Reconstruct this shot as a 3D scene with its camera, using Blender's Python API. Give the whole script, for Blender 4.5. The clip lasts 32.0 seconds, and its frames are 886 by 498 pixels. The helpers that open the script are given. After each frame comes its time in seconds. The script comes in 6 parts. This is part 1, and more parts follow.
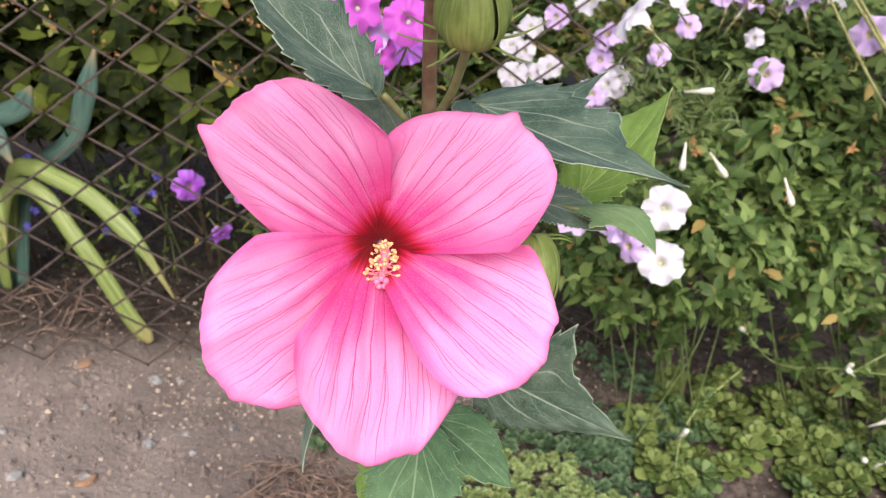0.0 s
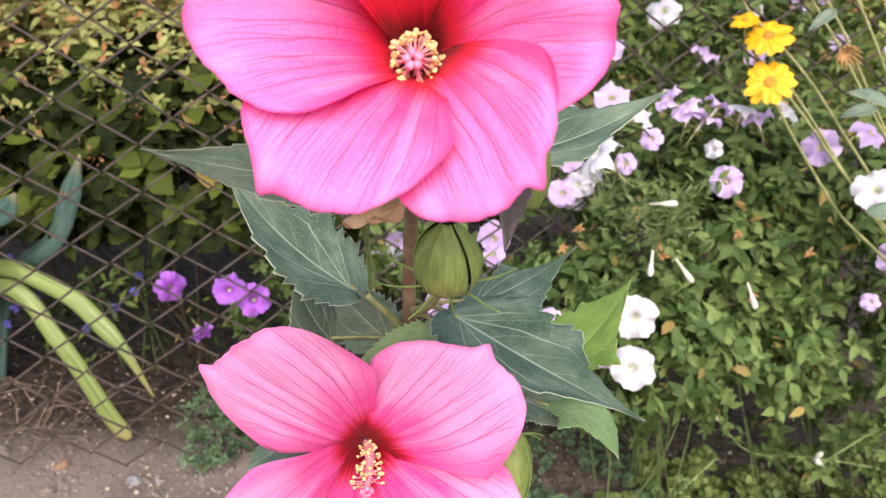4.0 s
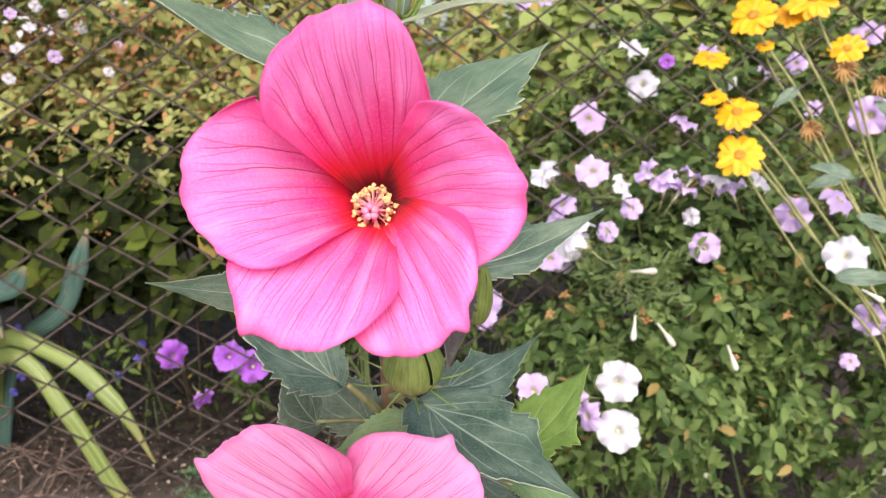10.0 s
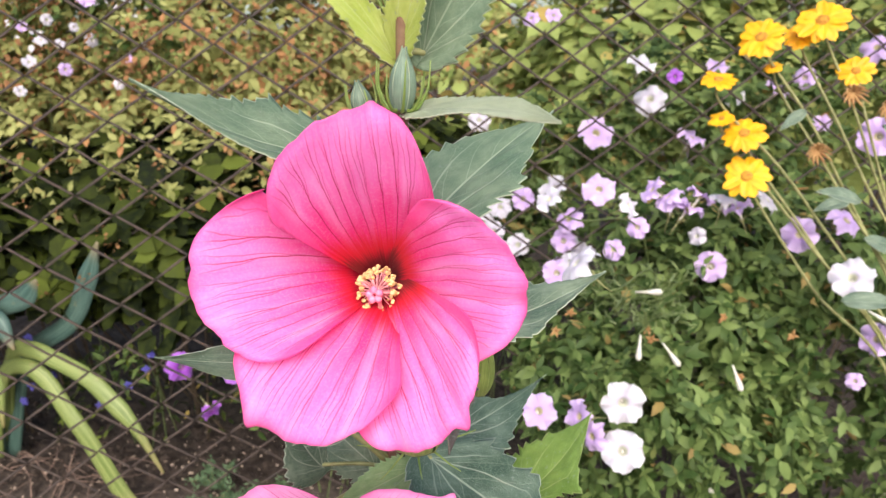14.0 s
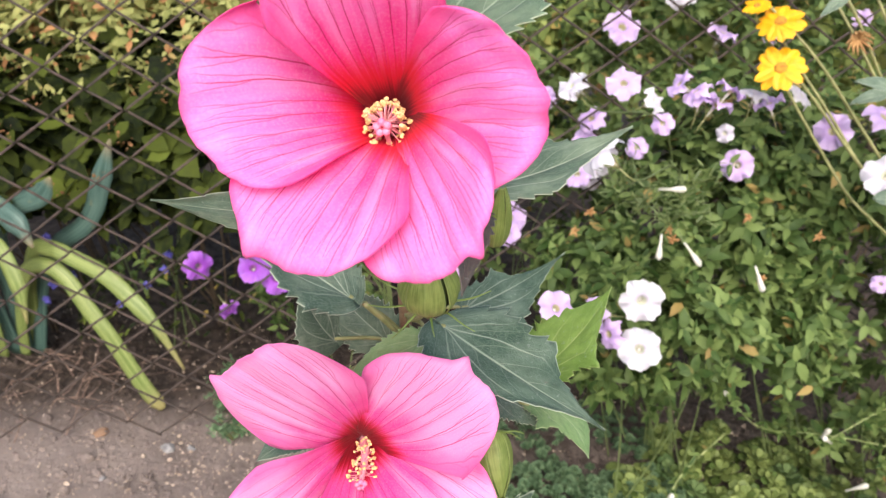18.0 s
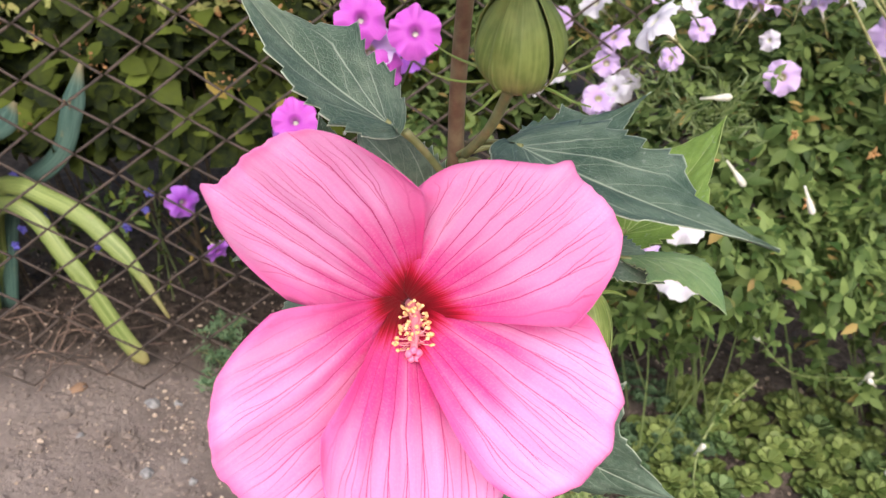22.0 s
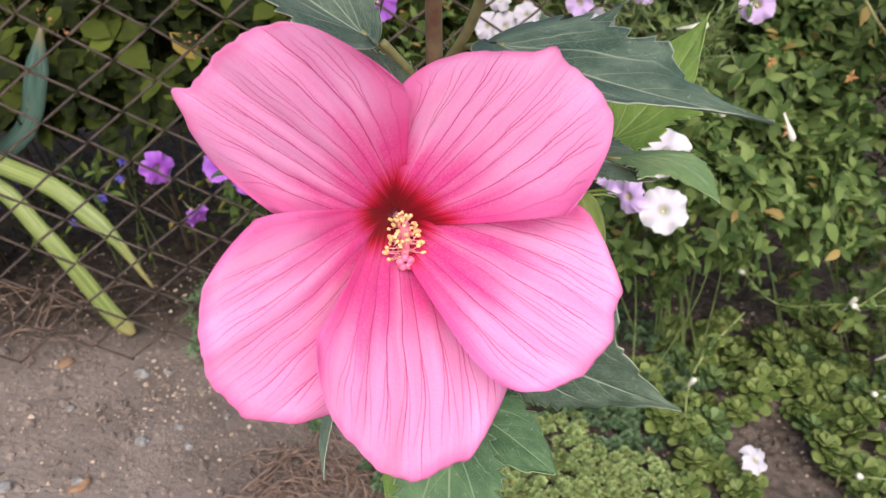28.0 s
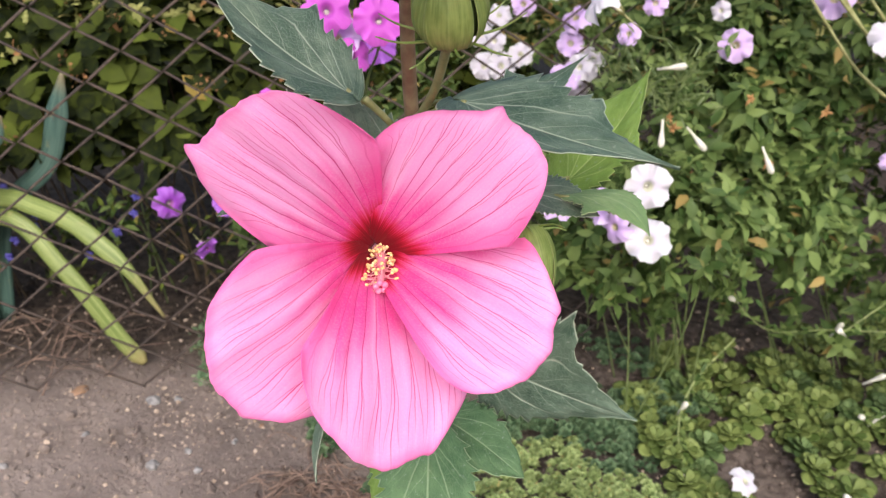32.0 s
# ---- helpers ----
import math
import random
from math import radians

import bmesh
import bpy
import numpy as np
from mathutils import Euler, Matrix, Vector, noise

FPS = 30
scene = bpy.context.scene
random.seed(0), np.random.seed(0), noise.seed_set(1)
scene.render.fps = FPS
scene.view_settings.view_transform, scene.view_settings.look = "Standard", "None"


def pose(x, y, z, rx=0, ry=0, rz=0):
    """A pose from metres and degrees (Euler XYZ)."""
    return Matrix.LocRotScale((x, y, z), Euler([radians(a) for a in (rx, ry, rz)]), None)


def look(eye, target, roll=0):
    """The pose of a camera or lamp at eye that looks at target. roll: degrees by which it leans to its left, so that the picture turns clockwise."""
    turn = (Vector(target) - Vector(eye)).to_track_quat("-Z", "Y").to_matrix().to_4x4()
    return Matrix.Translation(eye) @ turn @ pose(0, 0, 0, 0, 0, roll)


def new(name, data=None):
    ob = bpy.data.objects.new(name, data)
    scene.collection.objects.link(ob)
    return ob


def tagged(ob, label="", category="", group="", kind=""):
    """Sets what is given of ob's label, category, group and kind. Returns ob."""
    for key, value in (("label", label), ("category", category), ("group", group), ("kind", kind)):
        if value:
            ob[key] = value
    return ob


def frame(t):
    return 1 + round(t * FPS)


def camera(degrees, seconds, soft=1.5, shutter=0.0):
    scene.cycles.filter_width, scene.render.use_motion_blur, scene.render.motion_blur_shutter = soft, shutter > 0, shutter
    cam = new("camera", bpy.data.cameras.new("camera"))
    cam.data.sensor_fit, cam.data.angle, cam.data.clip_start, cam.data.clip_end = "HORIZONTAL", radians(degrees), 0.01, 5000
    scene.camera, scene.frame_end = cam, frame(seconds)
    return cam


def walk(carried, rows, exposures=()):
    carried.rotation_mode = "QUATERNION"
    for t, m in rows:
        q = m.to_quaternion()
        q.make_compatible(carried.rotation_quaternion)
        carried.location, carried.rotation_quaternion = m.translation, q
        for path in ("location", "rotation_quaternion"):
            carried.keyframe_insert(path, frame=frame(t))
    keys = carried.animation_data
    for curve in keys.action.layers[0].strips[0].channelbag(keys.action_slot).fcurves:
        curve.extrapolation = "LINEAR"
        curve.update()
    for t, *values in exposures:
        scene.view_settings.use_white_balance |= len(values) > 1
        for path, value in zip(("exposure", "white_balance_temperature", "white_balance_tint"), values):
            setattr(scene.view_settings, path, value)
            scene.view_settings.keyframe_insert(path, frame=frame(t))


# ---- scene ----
cam = camera(62.6, 32.0, soft=1.3)
PATH = [
    (0, (0.182, 0.044, 0.874), (-0.02, 1.873, 0.09), -1.0),
    (0.5, (0.179, 0.048, 0.879), (-0.013, 1.864, 0.063), -1.1),
    (1, (0.175, 0.048, 0.88), (-0.008, 1.871, 0.079), -0.8),
    (1.5, (0.18, 0.05, 0.884), (0.003, 1.871, 0.076), -1.0),
    (2, (0.176, 0.055, 0.894), (0.007, 1.875, 0.082), -0.5),
    (2.5, (0.176, 0.054, 0.901), (0.008, 1.845, 0.028), -1.3),
    (3, (0.176, 0.051, 0.923), (0.013, 1.879, 0.129), -1.4),
    (3.5, (0.178, 0.047, 0.949), (0.031, 1.902, 0.217), -1.1),
    (4, (0.183, 0.043, 0.97), (0.04, 1.928, 0.315), -1.0),
    (4.5, (0.182, 0.037, 0.986), (0.058, 1.944, 0.395), -0.8),
    (6.5, (0.189, 0.029, 1.001), (0.069, 1.967, 0.521), -1.2),
    (7, (0.196, 0.024, 1.007), (0.078, 1.972, 0.57), -1.5),
    (7.5, (0.196, 0.023, 1.012), (0.075, 1.973, 0.584), -1.3),
    (8, (0.194, 0.022, 1.013), (0.09, 1.971, 0.576), -1.4),
    (8.5, (0.197, 0.02, 1.014), (0.081, 1.965, 0.564), -1.5),
    (9, (0.202, 0.009, 1.018), (0.065, 1.948, 0.547), -1.6),
    (9.5, (0.206, 0.005, 1.013), (0.055, 1.934, 0.51), -1.8),
    (10, (0.209, 0.003, 1.016), (0.057, 1.927, 0.492), -1.9),
    (10.5, (0.212, 0.001, 1.015), (0.051, 1.935, 0.529), -1.7),
    (11, (0.214, 0.008, 1.017), (0.056, 1.938, 0.516), -2.4),
    (11.5, (0.21, 0.018, 1.025), (0.044, 1.949, 0.533), -2.1),
    (12, (0.199, 0.022, 1.028), (0.025, 1.948, 0.517), -2.1),
    (12.5, (0.194, 0.033, 1.041), (0.061, 1.951, 0.491), -1.6),
    (13, (0.196, 0.031, 1.048), (0.064, 1.951, 0.504), -1.9),
    (13.5, (0.206, 0.016, 1.052), (0.045, 1.934, 0.508), -2.3),
    (14, (0.212, 0.008, 1.056), (0.039, 1.927, 0.519), -1.7),
    (14.5, (0.215, 0.012, 1.043), (0.05, 1.922, 0.472), -1.0),
    (16.5, (0.214, 0.03, 1.037), (0.022, 1.92, 0.409), -2.5),
    (17, (0.211, 0.024, 1.024), (0.005, 1.9, 0.363), -2.0),
    (17.5, (0.217, 0.018, 1.023), (-0.024, 1.875, 0.322), -2.7),
    (18, (0.212, 0.02, 1.014), (-0.01, 1.862, 0.268), -1.9),
    (18.5, (0.214, 0.021, 0.996), (-0.005, 1.848, 0.212), -1.1),
    (19, (0.214, 0.026, 0.99), (-0.012, 1.843, 0.185), -1.6),
    (19.5, (0.214, 0.019, 0.98), (-0.037, 1.816, 0.14), -1.7),
    (20, (0.208, 0.023, 0.973), (-0.026, 1.809, 0.104), -1.8),
    (20.5, (0.189, 0.025, 0.954), (-0.009, 1.826, 0.108), 0.4),
    (21, (0.173, 0.06, 0.924), (-0.005, 1.849, 0.048), -0.3),
    (21.5, (0.164, 0.073, 0.902), (-0.047, 1.883, 0.077), -2.7),
    (22, (0.156, 0.098, 0.884), (-0.028, 1.925, 0.092), -1.9),
    (22.5, (0.154, 0.105, 0.868), (0.029, 1.882, -0.041), -2.1),
    (23, (0.148, 0.109, 0.87), (0.009, 1.849, -0.107), -3.7),
    (23.5, (0.142, 0.109, 0.871), (-0.039, 1.838, -0.119), -5.3),
    (24, (0.14, 0.106, 0.867), (0.0, 1.875, -0.057), -3.9),
    (24.5, (0.142, 0.1, 0.863), (-0.03, 1.867, -0.056), -5.0),
    (25, (0.145, 0.09, 0.862), (-0.045, 1.86, -0.051), -5.0),
    (25.5, (0.154, 0.09, 0.862), (-0.02, 1.866, -0.04), -4.9),
    (27.5, (0.148, 0.102, 0.855), (-0.011, 1.904, 0.003), -5.0),
    (28, (0.152, 0.094, 0.856), (0.014, 1.885, -0.023), -4.7),
    (28.5, (0.158, 0.089, 0.863), (0.038, 1.89, 0.002), -4.4),
    (29, (0.163, 0.08, 0.862), (0.032, 1.874, -0.011), -4.5),
    (29.5, (0.168, 0.073, 0.865), (0.035, 1.87, -0.003), -4.6),
    (30, (0.165, 0.069, 0.866), (0.01, 1.867, 0.004), -4.7),
    (30.5, (0.167, 0.062, 0.874), (0.003, 1.874, 0.043), -4.8),
    (31, (0.17, 0.059, 0.875), (0.012, 1.872, 0.045), -5.1),
    (31.5, (0.174, 0.048, 0.878), (0.011, 1.871, 0.072), -5.2),
    (32, (0.176, 0.044, 0.877), (0.017, 1.869, 0.076), -5.3),
]
cam.data.dof.use_dof, cam.data.dof.focus_distance, cam.data.dof.aperture_fstop = True, 0.39, 16.0
walk(cam, [(t, look(eye, target, roll)) for t, eye, target, roll in PATH], exposures=[(0.0, 0.76), (4.0, 0.86), (8.0, 0.84), (13.0, 0.82), (18.0, 0.88), (20.0, 0.80), (22.0, 0.76), (23.0, 0.64), (24.0, 0.60), (28.0, 0.56), (30.0, 0.60), (32.0, 0.70)])

# ---- daylight under a bright overcast sky ----
world = bpy.data.worlds.new("sky")
scene.world = world
world.use_nodes = True
sky = world.node_tree.nodes.new("ShaderNodeTexSky")
sky.sky_type, sky.sun_disc = "NISHITA", False
sky.sun_elevation, sky.sun_rotation = radians(41), radians(172)
sky.dust_density, sky.ozone_density = 3.0, 1.0
world.node_tree.links.new(sky.outputs[0], world.node_tree.nodes["Background"].inputs[0])
world.node_tree.nodes["Background"].inputs[1].default_value = 0.13
sun = new("sun", bpy.data.lights.new("sun", "SUN"))
sun.data.energy, sun.data.angle, sun.data.color = 2.3, radians(60), (1.0, 0.955, 0.85)
sun.matrix_world = look((0.4, -1.75, 2.6), (0.1, 0.4, 0.7))

FALL = math.tan(radians(8))


def ground_z(x, y):
    """Height of the sloping garden bed."""
    return -FALL * max(-3.0, min(3.0, x)) + 0.012 * noise.noise((x * 3.1, y * 3.1, 0.3)) + 0.005 * noise.noise((x * 14, y * 14, 2.3))


# ---- materials ----
class Nodes:
    """Short hand for building one node material."""

    def __init__(self, name):
        self.mat = bpy.data.materials.new(name)
        self.mat.use_nodes = True
        self.tree = self.mat.node_tree
        self.bsdf = self.tree.nodes["Principled BSDF"]
        self.out = self.tree.nodes["Material Output"]

    def put(self, value, socket):
        if isinstance(value, bpy.types.NodeSocket):
            self.tree.links.new(value, socket)
        elif isinstance(value, (tuple, list)) and len(value) == 3 and socket.type == "RGBA":
            socket.default_value = (*value, 1)
        else:
            socket.default_value = value

    def node(self, kind, *values, out=0, operation="", feature=""):
        n = self.tree.nodes.new("ShaderNode" + kind)
        if operation:
            n.operation = operation
        if feature:
            n.feature = feature
        for k, value in enumerate(values):
            if value is not None:
                self.put(value, n.inputs[k])
        return n.outputs[out]

    def math(self, op, a, b=0.0, c=None):
        return self.node("Math", a, b, c, operation=op)

    def noise(self, scale, detail=3.0, rough=0.55, vector=None, out=0, distort=0.0):
        n = self.tree.nodes.new("ShaderNodeTexNoise")
        if vector is None:
            vector = self.coord()
        self.put(vector, n.inputs["Vector"])
        n.inputs["Scale"].default_value, n.inputs["Detail"].default_value, n.inputs["Roughness"].default_value = scale, detail, rough
        n.inputs["Distortion"].default_value = distort
        return n.outputs[out]

    def coord(self):
        return self.node("NewGeometry", out=0)

    def step(self, value, low, high, a=0.0, b=1.0):
        n = self.tree.nodes.new("ShaderNodeMapRange")
        n.interpolation_type = "SMOOTHSTEP"
        for k, v in enumerate((value, low, high, a, b)):
            self.put(v, n.inputs[k])
        return n.outputs[0]

    def mix(self, fac, a, b, blend="MIX"):
        n = self.tree.nodes.new("ShaderNodeMix")
        n.data_type, n.blend_type = "RGBA", blend
        self.put(fac, n.inputs[0])
        self.put(a, n.inputs[6])
        self.put(b, n.inputs[7])
        return n.outputs[2]

    def uv(self):
        n = self.tree.nodes.new("ShaderNodeUVMap")
        n.uv_map = "UVMap"
        s = self.tree.nodes.new("ShaderNodeSeparateXYZ")
        self.tree.links.new(n.outputs[0], s.inputs[0])
        return n.outputs[0], s.outputs[0], s.outputs[1]

    def bump(self, height, strength=0.4, distance=0.002):
        n = self.tree.nodes.new("ShaderNodeBump")
        n.inputs["Strength"].default_value, n.inputs["Distance"].default_value = strength, distance
        self.tree.links.new(height, n.inputs["Height"])
        self.tree.links.new(n.outputs[0], self.bsdf.inputs["Normal"])
        return n.outputs[0]

    def finish(self, color, rough=0.6, metal=0.0, thin=0.0, spec=0.5, sheen=0.0):
        self.put(color, self.bsdf.inputs["Base Color"])
        self.put(rough, self.bsdf.inputs["Roughness"])
        self.put(metal, self.bsdf.inputs["Metallic"])
        self.put(spec, self.bsdf.inputs["Specular IOR Level"])
        if sheen:
            self.bsdf.inputs["Sheen Weight"].default_value = sheen
        if thin:
            t = self.node("BsdfTranslucent", color)
            m = self.tree.nodes.new("ShaderNodeMixShader")
            m.inputs[0].default_value = thin
            self.tree.links.new(self.bsdf.outputs[0], m.inputs[1])
            self.tree.links.new(t, m.inputs[2])
            self.tree.links.new(m.outputs[0], self.out.inputs[0])
        return self.mat


def leafy(name, dark, light, accent=None, share=0.0, rough=0.5, thin=0.25, scale=60.0, skew=1.0):
    """Small-leaved foliage: each leaf has its own tone, with mottling."""
    n = Nodes(name)
    island = n.node("NewGeometry", out=8)
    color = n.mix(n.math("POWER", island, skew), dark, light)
    if accent:
        color = n.mix(n.step(n.math("FRACT", n.math("MULTIPLY", island, 37.7)), 1 - share, 1 - share * 0.6), color, accent)
    mottle = n.noise(scale)
    color = n.mix(n.step(mottle, 0.35, 0.75, 0.0, 0.45), color, n.mix(0.5, color, light))
    n.bump(n.noise(scale * 4), 0.3, 0.001)
    return n.finish(color, n.step(mottle, 0.3, 0.7, rough - 0.08, rough + 0.12), thin=thin, spec=0.2)


def petal_material(name, pale, rich, vein, heart, heart_to, core, fade=(0.22, 0.72)):
    """Hibiscus petal: fanning veins that fork, deep red heart, silky streaks, paler outer half."""
    n = Nodes(name)
    uv, u, s = n.uv()
    v = n.math("FRACT", u)
    edge = n.math("ABSOLUTE", n.math("SUBTRACT", v, 0.5))
    wob = n.noise(2.2, 2, vector=uv)
    fine = n.noise(11.0, 3, vector=uv)
    fan = n.math("ADD", u, n.math("MULTIPLY", n.math("SUBTRACT", wob, 0.5), 0.08))
    fan = n.math("ADD", fan, n.math("MULTIPLY", n.math("SUBTRACT", fine, 0.5), 0.010))
    ray = n.math("ADD", n.math("MULTIPLY", fan, 10.0), 0.25)

    def pick(shift):
        w = n.tree.nodes.new("ShaderNodeTexWhiteNoise")
        w.noise_dimensions = "1D"
        n.put(n.math("ADD", n.math("FLOOR", ray), shift), w.inputs["W"])
        return w.outputs["Value"]

    c1, c2, c3 = pick(0.0), pick(31.7), pick(77.3)
    d = n.math("ADD", n.math("SUBTRACT", n.math("FRACT", ray), 0.5), n.math("MULTIPLY", n.math("SUBTRACT", c3, 0.5), 0.24))
    end = n.math("ADD", n.math("MULTIPLY", c3, 0.2), 0.9)
    width = n.step(s, 0.2, 0.95, 0.056, 0.030)
    trunk = n.math("MULTIPLY", n.step(n.math("ABSOLUTE", d), n.math("MULTIPLY", width, 0.45), width, 1.0, 0.0), n.step(s, n.math("SUBTRACT", end, 0.2), end, 1.0, 0.0))
    veins = n.math("MULTIPLY", trunk, n.math("ADD", n.math("MULTIPLY", c1, 0.45), 0.55))
    for chance, side in ((c1, 1.0), (c2, -1.0)):
        begin = n.math("ADD", n.math("MULTIPLY", chance, 0.42), 0.34)
        past = n.math("MAXIMUM", n.math("SUBTRACT", s, begin), 0.0)
        away = n.math("MULTIPLY", n.math("POWER", past, 0.85), n.math("ADD", n.math("MULTIPLY", chance, 0.5), 0.62))
        off = n.math("ABSOLUTE", n.math("SUBTRACT", n.math("MULTIPLY", d, side), away))
        branch = n.math("MULTIPLY", n.step(off, 0.006, 0.030, 0.6, 0.0), n.step(n.math("SUBTRACT", s, begin), 0.0, 0.04))
        branch = n.math("MULTIPLY", branch, n.step(s, 0.80, 0.98, 1.0, 0.0))
        veins = n.math("MAXIMUM", veins, branch)
    veins = n.math("MULTIPLY", veins, n.step(edge, 0.42, 0.49, 1.0, 0.2))
    streak_at = n.tree.nodes.new("ShaderNodeCombineXYZ")
    n.put(n.math("MULTIPLY", fan, 48.0), streak_at.inputs[0])
    n.put(n.math("MULTIPLY", s, 2.0), streak_at.inputs[1])
    streak = n.noise(1.0, 3, vector=streak_at.outputs[0])
    ray_at = n.tree.nodes.new("ShaderNodeCombineXYZ")
    n.put(n.math("MULTIPLY", fan, 7.0), ray_at.inputs[0])
    n.put(n.math("MULTIPLY", s, 1.3), ray_at.inputs[1])
    broad = n.noise(1.0, 2, vector=ray_at.outputs[0])
    own = n.node("ObjectInfo", out=5)
    cloth = n.noise(900.0, 2)
    blotch = n.noise(26.0, 3)
    cloud = n.noise(1.7, 3, vector=uv)
    reach = n.math("ADD", s, n.math("MULTIPLY", n.math("SUBTRACT", blotch, 0.5), 0.14))
    reach = n.math("ADD", reach, n.math("MULTIPLY", n.math("SUBTRACT", cloud, 0.5), 0.5))
    reach = n.math("ADD", reach, n.math("MULTIPLY", n.math("SUBTRACT", broad, 0.5), 0.55))
    reach = n.math("ADD", reach, n.math("MULTIPLY", n.math("SUBTRACT", own, 0.5), 0.16))
    base = n.mix(n.step(reach, *fade), rich, pale)
    base = n.mix(n.step(broad, 0.5, 0.72, 0.0, 0.45), base, n.mix(0.5, base, (1.0, 0.70, 0.88)))
    base = n.mix(n.step(streak, 0.45, 0.72, 0.0, 0.35), base, n.mix(0.4, base, rich))
    base = n.mix(n.step(streak, 0.25, 0.45, 0.3, 0.0), base, n.mix(0.5, base, (1.0, 0.78, 0.92)))
    base = n.mix(n.step(cloth, 0.42, 0.75, 0.0, 0.3), base, n.mix(0.5, base, (1.0, 0.74, 0.9)))
    base = n.mix(n.step(edge, 0.40, 0.5, 0.0, 0.6), base, rich)
    base = n.mix(n.step(n.math("ADD", s, n.math("MULTIPLY", n.math("SUBTRACT", blotch, 0.5), 0.12)), 0.93, 1.02, 0.0, 0.55), base, rich)
    base = n.mix(n.math("MULTIPLY", veins, n.step(s, 0.2, 0.6, 0.8, 0.95)), base, vein)
    ragged = n.math("ADD", s, n.math("MULTIPLY", n.math("SUBTRACT", streak, 0.5), 0.17))
    base = n.mix(n.step(ragged, heart_to * 0.75, heart_to * 1.42, 1.0, 0.0), base, heart)
    base = n.mix(n.step(ragged, heart_to * core * 0.6, heart_to * core * 1.15, 1.0, 0.0), base, (0.30, 0.002, 0.016))
    quilt = n.step(n.math("ABSOLUTE", d), 0.0, 0.35)
    height = n.math("ADD", n.math("MULTIPLY", cloth, 0.25), n.math("ADD", n.math("MULTIPLY", streak, 0.6), n.math("MULTIPLY", quilt, 0.45)))
    n.bump(n.math("SUBTRACT", height, n.math("MULTIPLY", veins, 0.12)), 0.4, 0.0009)
    return n.finish(base, 0.48, thin=0.45, sheen=0.1, spec=0.35)


def blade_material(name, dark, light, rib, rough=0.42, thin=0.12, brown=0.0):
    """Hibiscus leaf: pale midrib with side veins, dusty green blade."""
    n = Nodes(name)
    uv, v, s = n.uv()
    x = n.math("ABSOLUTE", n.math("SUBTRACT", v, 0.5))
    mid = n.step(x, 0.005, 0.018, 1.0, 0.0)
    bend = n.noise(5.0, 2, vector=uv)
    run = n.math("ADD", n.math("SUBTRACT", s, n.math("MULTIPLY", x, 0.75)), n.math("MULTIPLY", bend, 0.06))
    d = n.math("ABSOLUTE", n.math("SUBTRACT", n.math("FRACT", n.math("MULTIPLY", run, 6.0)), 0.5))
    side = n.math("MULTIPLY", n.step(d, 0.008, 0.035, 1.0, 0.0), n.step(x, 0.0, 0.45, 0.5, 0.15))
    ribs = n.math("MAXIMUM", mid, side)
    for slope, to, strength in ((0.62, 0.7, 0.9), (1.35, 0.34, 0.7)):
        palm = n.math("ABSOLUTE", n.math("SUBTRACT", x, n.math("MULTIPLY", n.math("ADD", s, n.math("MULTIPLY", n.math("SUBTRACT", bend, 0.5), 0.05)), slope)))
        palm = n.math("MULTIPLY", n.step(palm, 0.003, 0.014, 1.0, 0.0), n.step(s, to * 0.55, to, strength, 0.0))
        ribs = n.math("MAXIMUM", ribs, palm)
    fine = n.node("TexVoronoi", uv, None, 34.0, feature="DISTANCE_TO_EDGE")
    net = n.step(fine, 0.0, 0.10, 0.5, 0.0)
    tone = n.noise(38.0, 4)
    base = n.mix(n.step(tone, 0.3, 0.72), dark, light)
    base = n.mix(net, base, light)
    base = n.mix(n.step(n.noise(420.0, 2), 0.62, 0.72, 0.0, 0.35), base, (0.35, 0.4, 0.36))
    if brown:
        base = n.mix(n.step(n.noise(22.0, 3, vector=uv), 0.62 - brown, 0.75), base, (0.2, 0.13, 0.06))
    base = n.mix(n.step(n.noise(9.0, 3, vector=uv), 0.4, 0.65, 0.0, 0.4), base, dark)
    base = n.mix(n.math("MULTIPLY", ribs, 0.6), base, rib)
    base = n.mix(n.step(x, 0.484, 0.497, 0.0, 0.85), base, rib)
    n.bump(n.math("SUBTRACT", n.math("MULTIPLY", tone, 0.4), n.math("MAXIMUM", ribs, net)), 0.55, 0.0012)
    return n.finish(base, n.step(tone, 0.3, 0.7, rough + 0.06, rough + 0.20), thin=thin, spec=0.45)


def sepal_material(name, a, b, rim):
    """Calyx lobe: matt green with lengthwise veins and a paler rim."""
    n = Nodes(name)
    uv, v, s = n.uv()
    x = n.math("ABSOLUTE", n.math("SUBTRACT", v, 0.5))
    at = n.tree.nodes.new("ShaderNodeCombineXYZ")
    n.put(n.math("MULTIPLY", v, 16.0), at.inputs[0])
    n.put(n.math("MULTIPLY", s, 2.5), at.inputs[1])
    line = n.noise(1.0, 3, vector=at.outputs[0])
    base = n.mix(n.step(n.math("ADD", n.math("MULTIPLY", line, 0.5), n.math("MULTIPLY", n.noise(70.0, 3), 0.5)), 0.38, 0.62), a, b)
    base = n.mix(n.step(x, 0.0, 0.02, 0.3, 0.0), base, rim)
    base = n.mix(n.step(x, 0.46, 0.495, 0.0, 0.5), base, rim)
    n.bump(line, 0.4, 0.0008)
    return n.finish(base, 0.55, thin=0.12)


